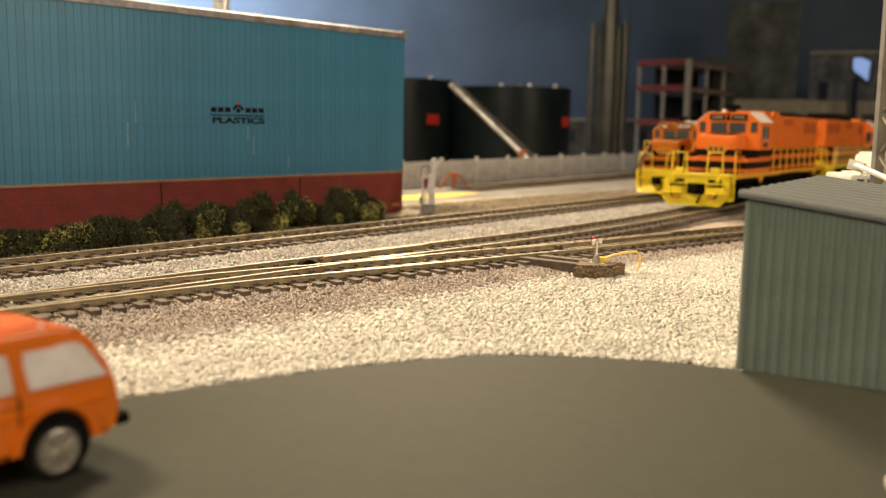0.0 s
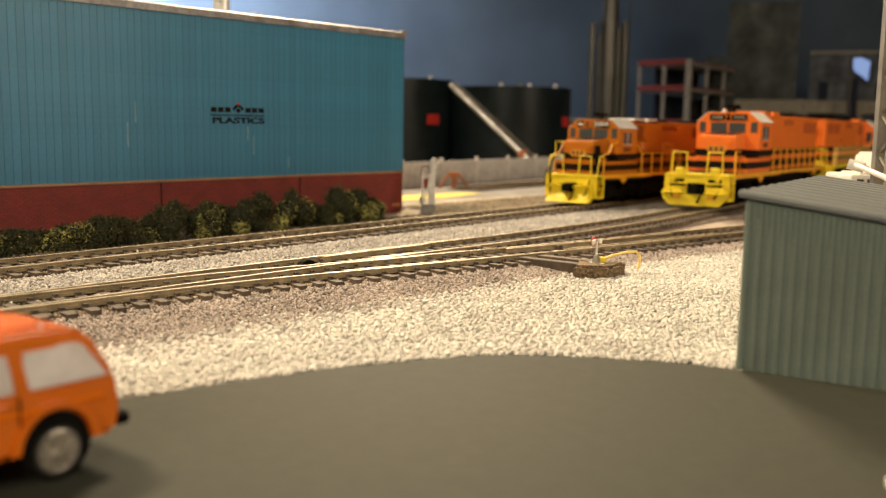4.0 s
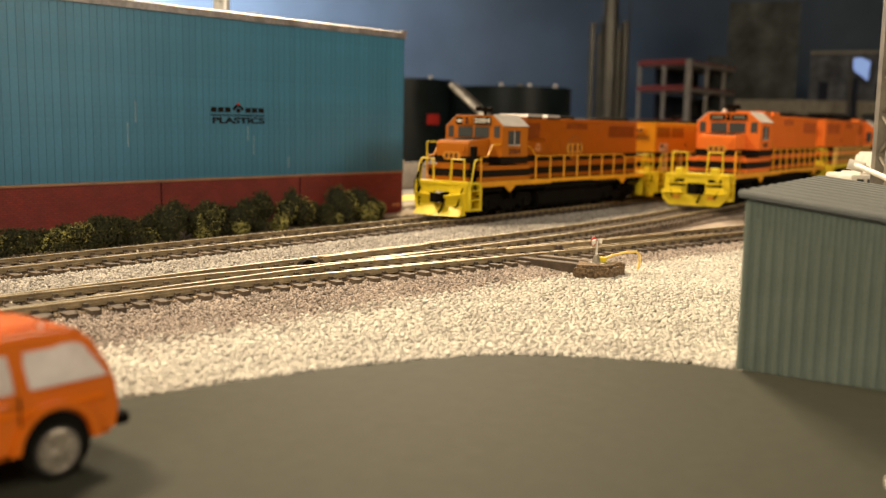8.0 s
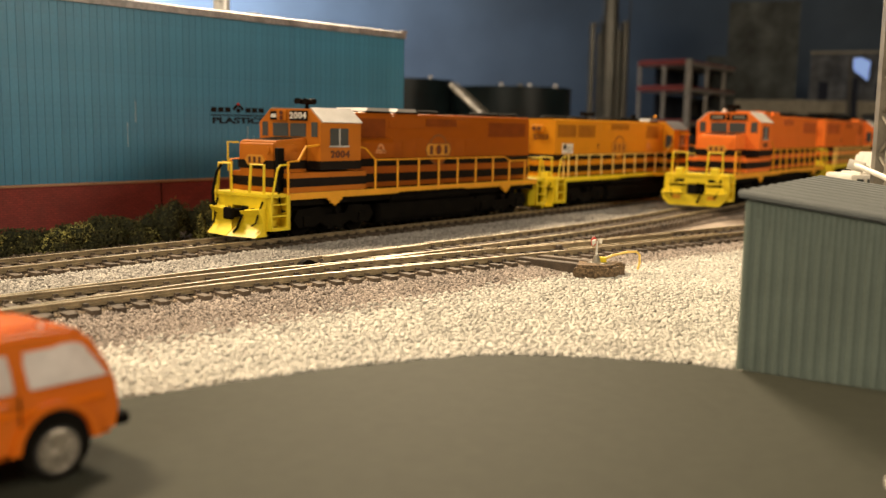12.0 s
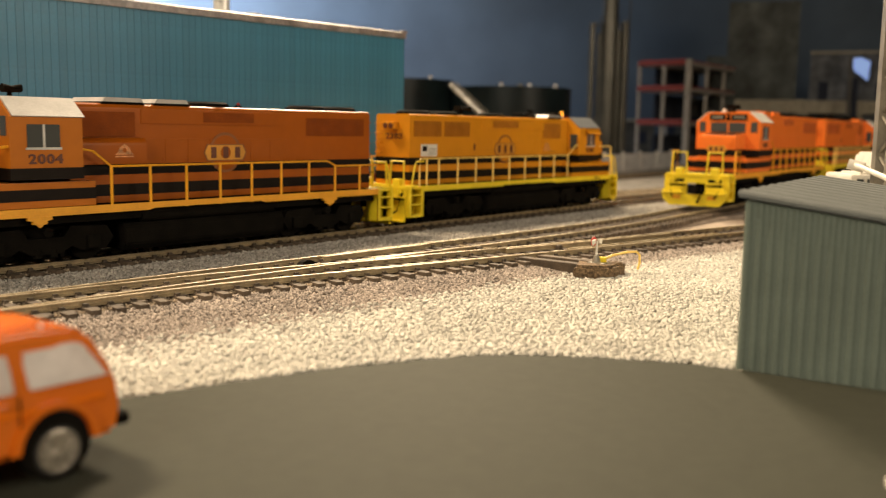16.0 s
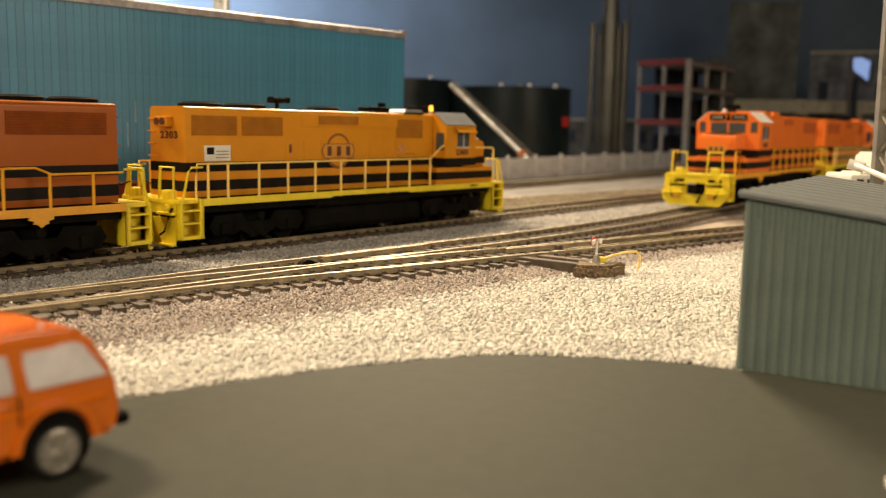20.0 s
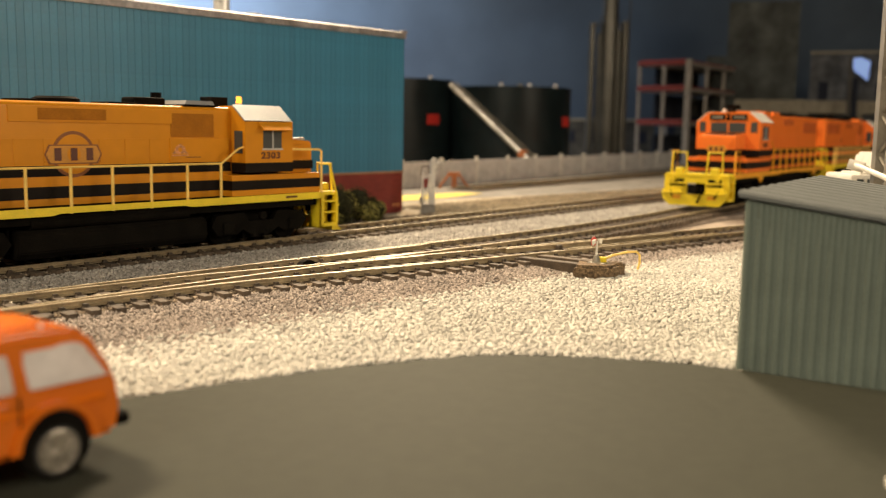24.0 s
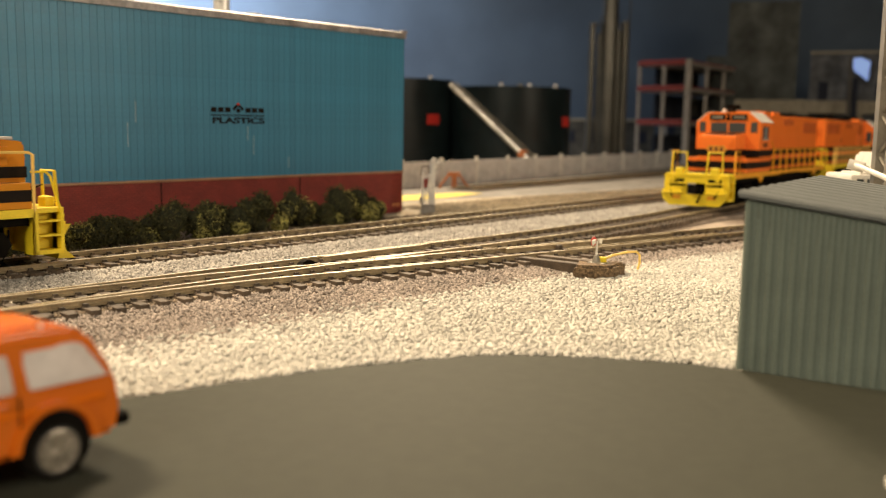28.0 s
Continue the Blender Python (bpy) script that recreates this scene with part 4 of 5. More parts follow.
    part("rear_bumper", box(-0.98, -0.78, -0.84, 0.84, 0.44, 0.6, 0.05), "under", root)
    part("rear_window", prism([(-0.58, 1.56), (-0.77, 1.2), (-0.72, 1.18), (-0.53, 1.54)], -0.6, 0.6, "y"), "suvpane", body)
    return root


suv()

# ---- plants by the wall ----


def bush(x, y, r, h, pale):
    """A lump of foliage foam: many small flakes over a few uneven mounds."""
    rnd = random.Random(int(x * 977 + y * 31))
    mounds = [(rnd.uniform(-0.75, 0.75) * r, rnd.uniform(-0.4, 0.4) * r, h * rnd.uniform(0.2, 0.7), r * rnd.uniform(0.26, 0.52), h * rnd.uniform(0.2, 0.4)) for k in range(10)]
    vs, fs = [], []
    tone = []
    for mx, my, mz, mr, mh in mounds:
        # mounds picked here take the pale colour that also paints highlights
        lit = rnd.random() < (0.75 if pale else 0.12)
        for k in range(340):
            u, a = rnd.uniform(-0.9, 1), rnd.uniform(0, math.tau)
            q = math.sqrt(max(0, 1 - u * u))
            j = rnd.uniform(0.78, 1.22)
            c = Vector((mx + mr * q * math.cos(a) * j, my + mr * q * math.sin(a) * j, max(0.03, mz + mh * u * j)))
            s = rnd.uniform(0.035, 0.075)
            d1 = Vector((rnd.gauss(0, 1), rnd.gauss(0, 1), rnd.gauss(0, 1))).normalized() * s
            d2 = Vector((rnd.gauss(0, 1), rnd.gauss(0, 1), rnd.gauss(0, 1))).normalized() * s
            d3 = d1.cross(d2).normalized() * s * 0.6
            n = len(vs)
            vs += [c - d1, c + d1, c + d2, c + d3]
            fs += [(n, n + 1, n + 2), (n, n + 3, n + 1), (n + 1, n + 3, n + 2), (n, n + 2, n + 3)]
            tone += [int(lit and rnd.random() < 0.8 or rnd.random() < 0.01)] * 4
    me = bpy.data.meshes.new("bush")
    me.from_pydata([tuple(v * U) for v in vs], [], fs)
    me.materials.append(M["leaf"])
    me.materials.append(M["leaf_pale_lit"])
    me.polygons.foreach_set("material_index", tone)
    ob = new("bush", me)
    ob.matrix_world = pose(x * U, y * U, (GROUND_Z - 0.02) * U)
    # darker core mounds paint the shade between the flakes
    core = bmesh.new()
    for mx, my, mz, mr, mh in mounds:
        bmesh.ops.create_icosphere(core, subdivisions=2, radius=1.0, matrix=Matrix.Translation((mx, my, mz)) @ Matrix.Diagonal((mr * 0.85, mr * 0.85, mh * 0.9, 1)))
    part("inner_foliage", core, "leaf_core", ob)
    tagged(ob, "pale olive clump foliage bush at the brick base" if pale else "dark green clump foliage bush at the brick base", "bush", "bushes along the factory")


for bx_, by_, br_, bh_, pale_ in ((13.2, 28.2, 1.0, 0.62, 0), (14.6, 28.5, 1.0, 0.72, 0), (16.0, 28.4, 1.0, 0.78, 0), (17.3, 28.3, 1.0, 0.84, 0), (18.6, 28.25, 1.0, 0.92, 0), (19.9, 28.2, 1.05, 1.06, 0), (21.0, 28.25, 1.0, 1.24, 0), (21.85, 27.75, 0.5, 0.95, 1), (22.9, 28.3, 0.9, 1.2, 0), (23.4, 27.6, 0.42, 0.5, 1), (24.5, 28.2, 1.0, 1.3, 0), (25.6, 27.7, 0.4, 0.6, 1), (26.4, 28.2, 0.95, 1.3, 0), (27.8, 28.0, 0.7, 0.85, 0), (28.3, 27.5, 0.42, 0.5, 1), (29.6, 28.1, 1.0, 1.45, 0), (30.6, 27.7, 0.5, 0.95, 1), (31.1, 27.8, 0.5, 0.8, 1)):
    bush(bx_, by_, br_ * 1.1, bh_ * 1.22, pale_)

# ---- turnout and track furniture ----


def turnout_parts():
    root = thing("turnout_castings", 0, 0, 0, 0, "weathered guard rails and frog of the turnout between two tracks", "turnout")
    sid, spur = spline(SIDING, 0.3), spline(SPUR, 0.3)
    part("guard_rail", rail_mesh([(p, h) for p, h in sid if 19.5 < p.x < 24.2], GAUGE - 0.16), [M["rail"], M["railtop"]], root)
    part("guard_rail", rail_mesh([(p, h) for p, h in spur if 18.2 < p.x < 22.6], -GAUGE + 0.16), [M["rail"], M["railtop"]], root)
    part("wing_rail", rail_mesh([(p, h) for p, h in sid if 19.0 < p.x < 22.4], -GAUGE + 0.12), [M["rail"], M["railtop"]], root)
    part("wing_rail", rail_mesh([(p, h) for p, h in spur if 18.6 < p.x < 22.0], GAUGE - 0.12), [M["rail"], M["railtop"]], root)
    part("closure_rail", rail_mesh([(p, h) for p, h in spur if 24.8 < p.x < 33.5], GAUGE - 0.22), [M["rail"], M["railtop"]], root)
    part("closure_rail", rail_mesh([(p, h) for p, h in spur if 26.5 < p.x < 35], -GAUGE + 0.3), [M["rail"], M["railtop"]], root)
    part("frog_casting", prism([(20.6, 18.55), (22.6, 18.12), (22.6, 17.95), (20.6, 18.42)], -0.2, -0.02, "z"), "rail", root)
    for x, y in ((27.2, 15.95), (24.9, 17.6)):
        part("rail_joiner", box(x - 0.12, x + 0.12, y - 0.07, y + 0.07, -0.18, -0.02, 0.01), "tie", root)
    bm = prism([(18.3 + 0.36 * math.cos(k * math.pi / 9), -0.2 + 0.3 * math.sin(k * math.pi / 9)) for k in range(10)], 18.72, 18.92, "y")
    part("frog_cover", bm, "under", root, "small dark half-round cover")
    part("tie_bar", tube([(25.2, 18.6, -0.08), (25.1, 17.9, -0.1), (25.2, 17.3, -0.06)], 0.03), "rail", root)
    return root


turnout_parts()


def switch_stand():
    root = thing("switch_stand", 24.2, 12.95, 0, 0, "red and white target switch stand on dark timbers with yellow lever", "switch stand")
    for x in (-0.05, 0.75):
        part("head_block", box(x - 0.16, x + 0.16, -0.5, 2.6, -0.4, -0.06, 0.03), "tie", root)
    part("base_plate", box(-0.15, 0.35, -0.35, 0.2, -0.06, 0.02, 0.01), "steel", root)
    part("mast", tube([(0.05, 0, 0), (0.05, 0, 0.62)], 0.035), "white", root)
    part("base_casting", drum(0.05, 0, 0.0, 0.22, 0.14, 0.07, sides=10), "steel", root)
    part("target", drum(0.0, 0.62, 0.07, 0.1, 0.14, sides=14, axis="y"), "red", root, "red round target")
    for s in (-1, 1):
        part("target_blade", prism([(0.05 + s * 0.12, 0.58), (0.05 + s * 0.26, 0.52), (0.05 + s * 0.3, 0.66), (0.05 + s * 0.12, 0.7)], -0.02, 0.02, "y"), "white", root)
    part("lever", tube([(0.15, -0.1, 0.06), (0.45, -0.3, 0.2), (0.9, -0.55, 0.28), (1.2, -0.7, 0.28), (1.3, -0.76, 0.18), (1.28, -0.78, -0.05), (1.2, -0.76, -0.25)], 0.038), "palerail", root, "yellow bent lever")
    part("lever_socket", drum(0.2, -0.12, 0.0, 0.16, 0.12, sides=10), "yellow", root)
    return root


switch_stand()
bm = prism([(23.2, 13.1), (23.95, 12.3), (24.95, 12.35), (24.85, 12.85), (24.1, 13.5)], -0.52, 0.0, "z", bev=0.08)
bmesh.ops.subdivide_edges(bm, edges=bm.edges[:], cuts=3)
for v in bm.verts:
    v.co += Vector((random.uniform(-1, 1), random.uniform(-1, 1), random.uniform(-1, 1))) * 0.03
tagged(mesh_ob("foam_block", bm, M["bed"]), "dark brown crumbly scenery block under the switch stand", "scenery block")


def track_signal():
    root = thing("wayside_cabinet", 36.3, 28.8, GROUND_Z, -50, "silver wayside apparatus with ladder frame on a concrete block", "wayside apparatus")
    part("base_block", prism([(-0.42, 0), (0.42, 0), (0.34, 0.5), (-0.34, 0.5)], -0.36, 0.36, "y", bev=0.03), "concrete", root)
    for s in (-1, 1):
        part("leg", tube([(s * 0.32, -0.1, 0.4), (s * 0.28, -0.1, 2.05)], 0.07), "bright_silver", root)
    for z in (0.65, 0.9, 1.15, 1.5, 1.85):
        part("rung", tube([(-0.36, -0.1, z), (0.36, -0.1, z)], 0.035), "bright_silver", root)
    part("red_box", box(-0.24, -0.02, -0.16, 0.1, 1.3, 1.72, 0.02), "redfloor", root, "small dull red box")
    part("panel", box(0.02, 0.34, -0.14, 0.1, 0.5, 1.95, 0.03), "bright_silver", root)
    part("hoop", tube([(-0.38, -0.1, 1.9), (-0.36, -0.1, 2.3), (0.0, -0.1, 2.32), (0.05, -0.1, 2.0)], 0.03), "under", root)
    part("valve_body", drum(0.28, 0.0, 1.95, 2.5, 0.2, sides=12), "bright_silver", root)
    part("valve_wheel", drum(0.24, 2.6, -0.22, -0.14, 0.13, sides=12, axis="y"), "bright_silver", root)
    part("valve_handle", tube([(0.1, -0.1, 2.55), (0.28, -0.12, 2.72), (0.46, -0.1, 2.66), (0.6, -0.05, 2.48)], 0.035), "bright_silver", root)
    part("valve_cross", tube([(0.05, -0.1, 2.2), (0.5, -0.1, 2.22)], 0.045), "bright_silver", root)
    part("valve_arm", tube([(0.28, 0, 2.3), (0.5, -0.05, 2.5), (0.62, -0.05, 2.35)], 0.05), "bright_silver", root)
    part("side_pipe", tube([(-0.3, -0.15, 0.4), (-0.1, -0.2, 1.0), (0.1, -0.2, 1.9)], 0.04), "bright_silver", root)
    part("side_box", box(-0.46, -0.3, -0.2, 0.05, 0.5, 0.85, 0.02), "steel", root)
    root.scale = (0.92, 0.92, 1.02)
    return root


track_signal()

# ---- ground beyond the main track ----
slab("pavement", [(39, 33.6), (46, 33.0), (52, 31.4), (64, 29.9), (120, 27.5), (120, 60), (50, 60), (38, 48)], -0.6, -0.4, "concrete", "pale worn concrete apron behind the main track", "pavement")
slab("earth_bank", [(31, 28.2), (36, 27.2), (60, 26.7), (120, 26.6), (120, 29), (64, 30.1), (52, 31.6), (46, 33.2), (38.5, 34), (36, 30.2)], -0.6, -0.38, "earth", "tan gritty earth verge beside the main track", "ground")
mark = prism([(41.5, 37.2), (44.5, 37.1), (49.2, 36.4), (50.0, 35.2), (45.2, 34.4), (41.0, 34.6)], -0.41, -0.37, "z")
tagged(mesh_ob("kerb_stripe", mark, M["yellow"]), "bright yellow safety stripe painted on the concrete apron", "road marking")
far_track = track([(51.5, 37.7), (56, 37.95), (61.5, 38.2), (68, 38.5), (77, 38.9), (95, 39.6), (120, 40.6)], "dark far yard track set in the concrete apron")
far_track.location.z = -0.17 * U


def fence():
    root = thing("panel_fence", 0, 0, GROUND_Z, 0, "low pale grey panel fence with posts behind the yard", "fence")
    a, b = Vector((49.0, 41.2)), Vector((104.0, 46.3))
    n = 11
    head = math.degrees(math.atan2(b.y - a.y, b.x - a.x))
    length = (b - a).length / n
    pm = pp = None
    for i in range(n + 1):
        p = a + (b - a) * i / n
        if pm is None:
            pm = part("fence_panel", box(0.1, length - 0.1, -0.06, 0.06, 0.0, 1.85, 0.02), "frame", root)
            pp = part("fence_post", box(-0.08, 0.08, -0.12, 0.1, 0, 2.1, 0.01), "white", root)
            pm.matrix_basis = pp.matrix_basis = pose(p.x * U, p.y * U, 0, 0, 0, head)
            continue
        for src, nm in ((pm, "fence_panel"), (pp, "fence_post")):
            if nm == "fence_panel" and i == n:
                continue
            ob = new(nm, src.data)
            ob.parent = root
            ob.matrix_basis = pose(p.x * U, p.y * U, 0, 0, 0, head + random.uniform(-0.6, 0.6))
    return root


fence()


def trestle():
    root = thing("trestle_barrier", 52.4, 39.3, -0.4, -50, "small orange trestle barrier on the concrete apron", "barrier")
    for s in (-1, 1):
        part("leg", tube([(s * 1.25, 0, 0), (s * 0.5, 0, 1.05), (s * 0.15, 0, 1.25)], 0.11), "orange_d", root)
    part("beam", box(-0.5, 0.5, -0.12, 0.12, 1.0, 1.35, 0.04), "orange_d", root)
    part("post", box(-0.2, 0.25, -0.1, 0.1, 0, 1.1, 0.03), "orange_d", root)
    root.scale = (0.85, 0.85, 0.85)
    return root


trestle()

# ---- tank farm, columns and frames in the distance ----


def tank(x, y, r, h, mark_at):
    root = thing("storage_tank", x, y, GROUND_Z, 0, "black cylindrical storage tank with a small red mark", "storage tank", "black storage tanks")
    bm = drum(0, 0, 0, h, r, sides=96)
    part("shell", bm, "tank", root)
    part("top_rim", drum(0, 0, h, h + 0.12, r + 0.05, sides=96), "steel" if h < 7.6 else "tank", root)
    for k in range(5):
        part("plate_band", drum(0, 0, 0.4 + k * 1.4, 0.5 + k * 1.4, r + 0.03, sides=96), "tank", root)
    ang = mark_at
    for k in range(4):
        a = math.radians(ang + k * 3.6)
        m = box(-0.16, 0.16, -0.02, 0.06, 4.55, 5.5)
        bmesh.ops.transform(m, matrix=Matrix.Rotation(a, 4, "Z") @ Matrix.Translation((0, r + 0.02, 0)), verts=m.verts)
        part("red_mark", m, "red", root)
    part("roof_vent", drum(-1.2, -2.0, h, h + 0.5, 0.25, sides=10), "steel", root)
    for a in (205, 232, 262):
        part("rim_fitting", drum((r - 0.3) * math.cos(radians(a)), (r - 0.3) * math.sin(radians(a)), h, h + 0.42, 0.24, 0.16, sides=10), "bright_silver", root)
    return root


tank(72.9, 63.4, 6.7, 8.75, 168)
tank(80.45, 53.45, 6.1, 8.15, 183)


def conveyor_at():
    root = thing("inclined_pipe", 0, 0, 0, 0, "bright steel inclined pipe leaning against the black tanks", "pipe")
    top, foot = Vector((69.5, 52.7, 7.75)), Vector((71.9, 43.6, -0.42))
    part("pipe", tube([top, foot], 0.3, 12), "pipesteel", root)
    part("handrail", tube([top + Vector((0.5, -0.3, 0.1)), foot + Vector((0.75, -0.5, 0.0))], 0.06), "steel", root)
    for k in range(7):
        p = top + (foot - top) * (k + 0.5) / 7
        part("bracket", tube([p, p + Vector((0.62, -0.4, 0.05))], 0.04), "steel", root)
    p = foot + (top - foot) * 0.25
    part("pipe_clamp", box(p.x - 0.33, p.x + 0.33, p.y - 0.33, p.y + 0.33, p.z - 0.3, p.z + 0.3, 0.05), "orange_d", root, "small orange clamp")
    return root


conveyor_at()


def columns():
    root = thing("process_columns", 81.3, 43.4, GROUND_Z, -53, "tall dull grey cluster of process columns", "industrial column")
    for x, r, h in ((-1.75, 0.34, 14.2), (-0.95, 0.3, 13.2), (-0.05, 0.95, 15.0), (0.9, 0.34, 13.6), (1.6, 0.36, 14.4)):
        part("column", drum(x, 0, 0, h, r, sides=16), "pipe", root)
    part("upper_column", drum(0.0, 0, 15.0, 26.0, 0.85, sides=16), "pipe", root)
    for z in (14.0,):
        part("platform_ring", box(-2.0, 1.9, -0.5, 0.5, z, z + 0.12), "farsteel", root)
    part("ladder", tube([(1.95, -0.3, 0), (1.95, -0.3, 25)], 0.06), "farsteel", root)
    root.matrix_world = pose(103.9 * U, 54.9 * U, GROUND_Z * U, 0, 0, -53) @ Matrix.Diagonal((1.18, 1.18, 1.2, 1))
    return root


columns()


def framed_building():
    root = thing("framed_building", 88.0, 37.7, GROUND_Z, 0, "unfinished pale frame building with red floor slabs", "building")
    a, b = Vector((88.0, 37.7)), Vector((88.2, 43.2))
    c = Vector((103.2, 38.2))
    post_h = 11.2
    for p in (Vector((0, 0)), Vector((0.2, 5.3)), Vector((0.1, 2.6)), Vector((5.0, 0.2)), Vector((10.0, 0.35)), Vector((15, 0.5)), Vector((15, 5.6)), Vector((7.5, 5.5))):
        w = 0.5 if p.length < 0.1 else 0.28
        part("post", box(p.x - w / 2, p.x + w / 2, p.y - w / 2, p.y + w / 2, 0, post_h), "farframe", root)
    for z in (4.3, 7.9, 10.6):
        part("floor_slab", prism([(-0.3, -0.2), (15.2, 0.2), (15.3, 5.8), (0.0, 5.5)], z, z + 0.28, "z"), "farframe", root)
        part("red_edge", prism([(-0.36, 0.3), (-0.2, 0.3), (0.0, 5.3), (-0.16, 5.3)], z + 0.02, z + 0.6, "z"), "redfloor", root, "red fascia board")
        part("red_edge", prism([(0.4, -0.28), (14.9, 0.1), (14.9, 0.24), (0.4, -0.14)], z + 0.3, z + 0.44, "z"), "redfloor", root)
    for z in (0.2, 4.7, 8.3):
        part("back_wall", box(3.5, 14.5, 5.0, 5.2, z, z + 3.0), "dark", root)
    root.matrix_world = pose(112.6 * U, 48.3 * U, GROUND_Z * U) @ Matrix.Diagonal((1.28, 1.28, 1.18, 1))
    return root


framed_building()


def viaduct():
    root = thing("road_viaduct", 131, 40, GROUND_Z, -60, "beige concrete road viaduct across the back of the yard", "bridge")
    part("deck", box(-9, 22, -1.5, 1.5, 7.0, 8.0, 0.05), "farconcrete", root)
    part("parapet", box(-9, 22, -1.6, -1.4, 8.0, 8.7, 0.03), "farconcrete", root)
    for x in (-7, 0, 7, 14):
        part("pier", box(x - 0.7, x + 0.7, -1.0, 1.0, 0, 7.0, 0.05), "farconcrete", root)
    return root


viaduct()


def lattice_post(x, y, rz):
    root = thing("lattice_mast", x, y, GROUND_Z, rz, "tall grey steel lattice mast behind the shed", "mast")
    w, h = 0.5, 15.0
    for sx in (-1, 1):
        for sy in (-1, 1):
            part("leg", box(sx * w - 0.15, sx * w + 0.15, sy * w - 0.15, sy * w + 0.15, 0, h), "steel", root)
    for k in range(11):
        z = 0.4 + k * 1.3
        for sy in (-1, 1):
            part("brace", tube([(-w, sy * w, z), (w, sy * w, z + 0.65)], 0.06), "steel", root)
            part("brace", tube([(w, sy * w, z + 0.65), (-w, sy * w, z + 1.3)], 0.06), "steel", root)
    return root


lattice_post(33.05, 6.85, 37)


def white_truck():
    root = thing("white_truck", 33.9, 8.53, GROUND_Z, -52.5, "white utility truck with a boom, parked behind the shed", "truck")
    part("chassis", box(0.1, 4.6, 0.1, 2.1, 0.45, 1.2, 0.05), "under", root)
    part("body", box(0.0, 4.8, 0.0, 2.2, 1.2, 2.93, 0.1), "white", root)
    for k in range(6):
        part("side_window", box(0.2 + k * 0.36, 0.44 + k * 0.36, -0.03, 0.05, 2.55, 2.78, 0.02), "pane", root)
    part("cab_roof", prism([(0.85, 2.9), (3.4, 2.9), (3.3, 3.68), (0.95, 3.68)], 0.1, 2.0, "y", bev=0.1), "white", root)
    part("roof_rack", box(0.4, 3.2, 0.2, 1.8, 2.92, 3.0, 0.03), "white", root)
    part("boom", tube([(-0.55, -1.4, 3.32), (-0.55, -2.6, 3.16), (-0.6, -4.0, 2.98), (0.2, -4.6, 2.8)], 0.085, 10), "white", root)
    part("boom_post", tube([(0.9, 0.3, 3.0), (-0.2, -1.2, 3.25)], 0.1, 8), "white", root)
    part("boom_end", tube([(-0.72, -1.35, 3.34), (-0.5, -1.45, 3.28), (-0.3, -1.6, 3.22)], 0.17, 12), "white", root)
    for x in (0.7, 3.6):
        for s in (0.3, 1.9):
            part("wheel", drum(x, 0.5, s - 0.15, s + 0.15, 0.5, sides=16, axis="y"), "tyre", root)
    return root


white_truck()

# ---- backdrop and room ----


def panel(name, a, b, z0, z1, material, label, category, kind="structure", t=1.0):
    a, b = Vector(a), Vector(b)
    d = (b - a).normalized()
    n = Vector((-d.y, d.x)) * t
    ob = mesh_ob(name, prism([tuple(a), tuple(b), tuple(b + n), tuple(a + n)], z0, z1, "z"), M[material])
    return tagged(ob, label, category, kind=kind)


panel("backdrop", (55, 165), (190, 14), -2, 60, "sky", "blue painted sky backdrop board", "backdrop")
panel("curtain", (127.0, 52.0), (128.0, 49.6), -2, 14.2, "haze", "short grey-olive curtain panel in the dark room", "curtain", kind="", t=0.6)
panel("curtain", (128.0, 49.5), (131.5, 41.0), -2, 21.5, "haze", "grey-olive hanging curtain panel in the dark room", "curtain", kind="", t=0.6)


def far_block(name, a, b, top, material, label, windows=0):
    """A dim building of the far end of the layout, its front from a to b, with a parapet and window bays."""
    a, b = Vector(a), Vector(b)
    head = math.degrees(math.atan2(b.y - a.y, b.x - a.x))
    L = (b - a).length
    root = thing(name, a.x, a.y, GROUND_Z, head, label, "building")
    part("wall", box(0, L, 0, 4, 0, top), material, root)
    part("parapet", box(-0.1, L + 0.1, -0.12, 0.2, top, top + 0.3, 0.04), "farconcrete", root)
    for k in range(windows):
        x = (k + 0.5) * L / windows
        part("window", box(x - 0.6, x + 0.6, -0.06, 0.02, top * 0.45, top * 0.75), "dark", root)
    return root


far_block("far_workshop", (118.5, 74.0), (126.5, 59.0), 5.6, "farmass", "low dark workshop building at the far end", 5)
far_block("far_warehouse", (126.8, 58.5), (132.5, 40.0), 8.6, "farmass", "dark brown warehouse building at the far end", 6)
far_block("far_office", (132.6, 39.6), (136.5, 26.0), 15.0, "fargrey", "dim grey office building at the far end", 4)
# tilted self-glowing blue plate on a dark post
scr = thing("monitor", 128.6, 32.6, 12.4, -52, "tilted glowing blue patch far off in the room", "monitor")
part("screen", prism([(-0.3, -0.5), (1.5, -1.7), (1.7, 0.7), (0.4, 1.2), (-0.7, 1.0)], 0, 0.2, "y", bev=0.05), "screen", scr)
part("stand", box(-0.3, 0.3, 0.0, 0.4, -13.0, -1.4), "dark", scr)
pole = thing("far_pole", 118, 30.6, GROUND_Z, 0, "thin grey pole standing in the yard", "pole")
part("shaft", tube([(0, 0, 0), (0, 0, 13.5)], 0.22, 8), "farsteel", pole)
for nm, a, b in (("wall_north", (-170, 180), (270, 180)), ("wall_south", (270, -190), (-170, -190)), ("wall_west", (-170, -190), (-170, 180)), ("wall_east", (270, 180), (270, -190))):
    panel(nm, a, b, -95, 150, "room", "plain dim wall of the layout room", "wall", t=4)
slab("ceiling", [(-170, -190), (270, -190), (270, 180), (-170, 180)], 146, 150, "room", "plain dim ceiling of the layout room", "ceiling")
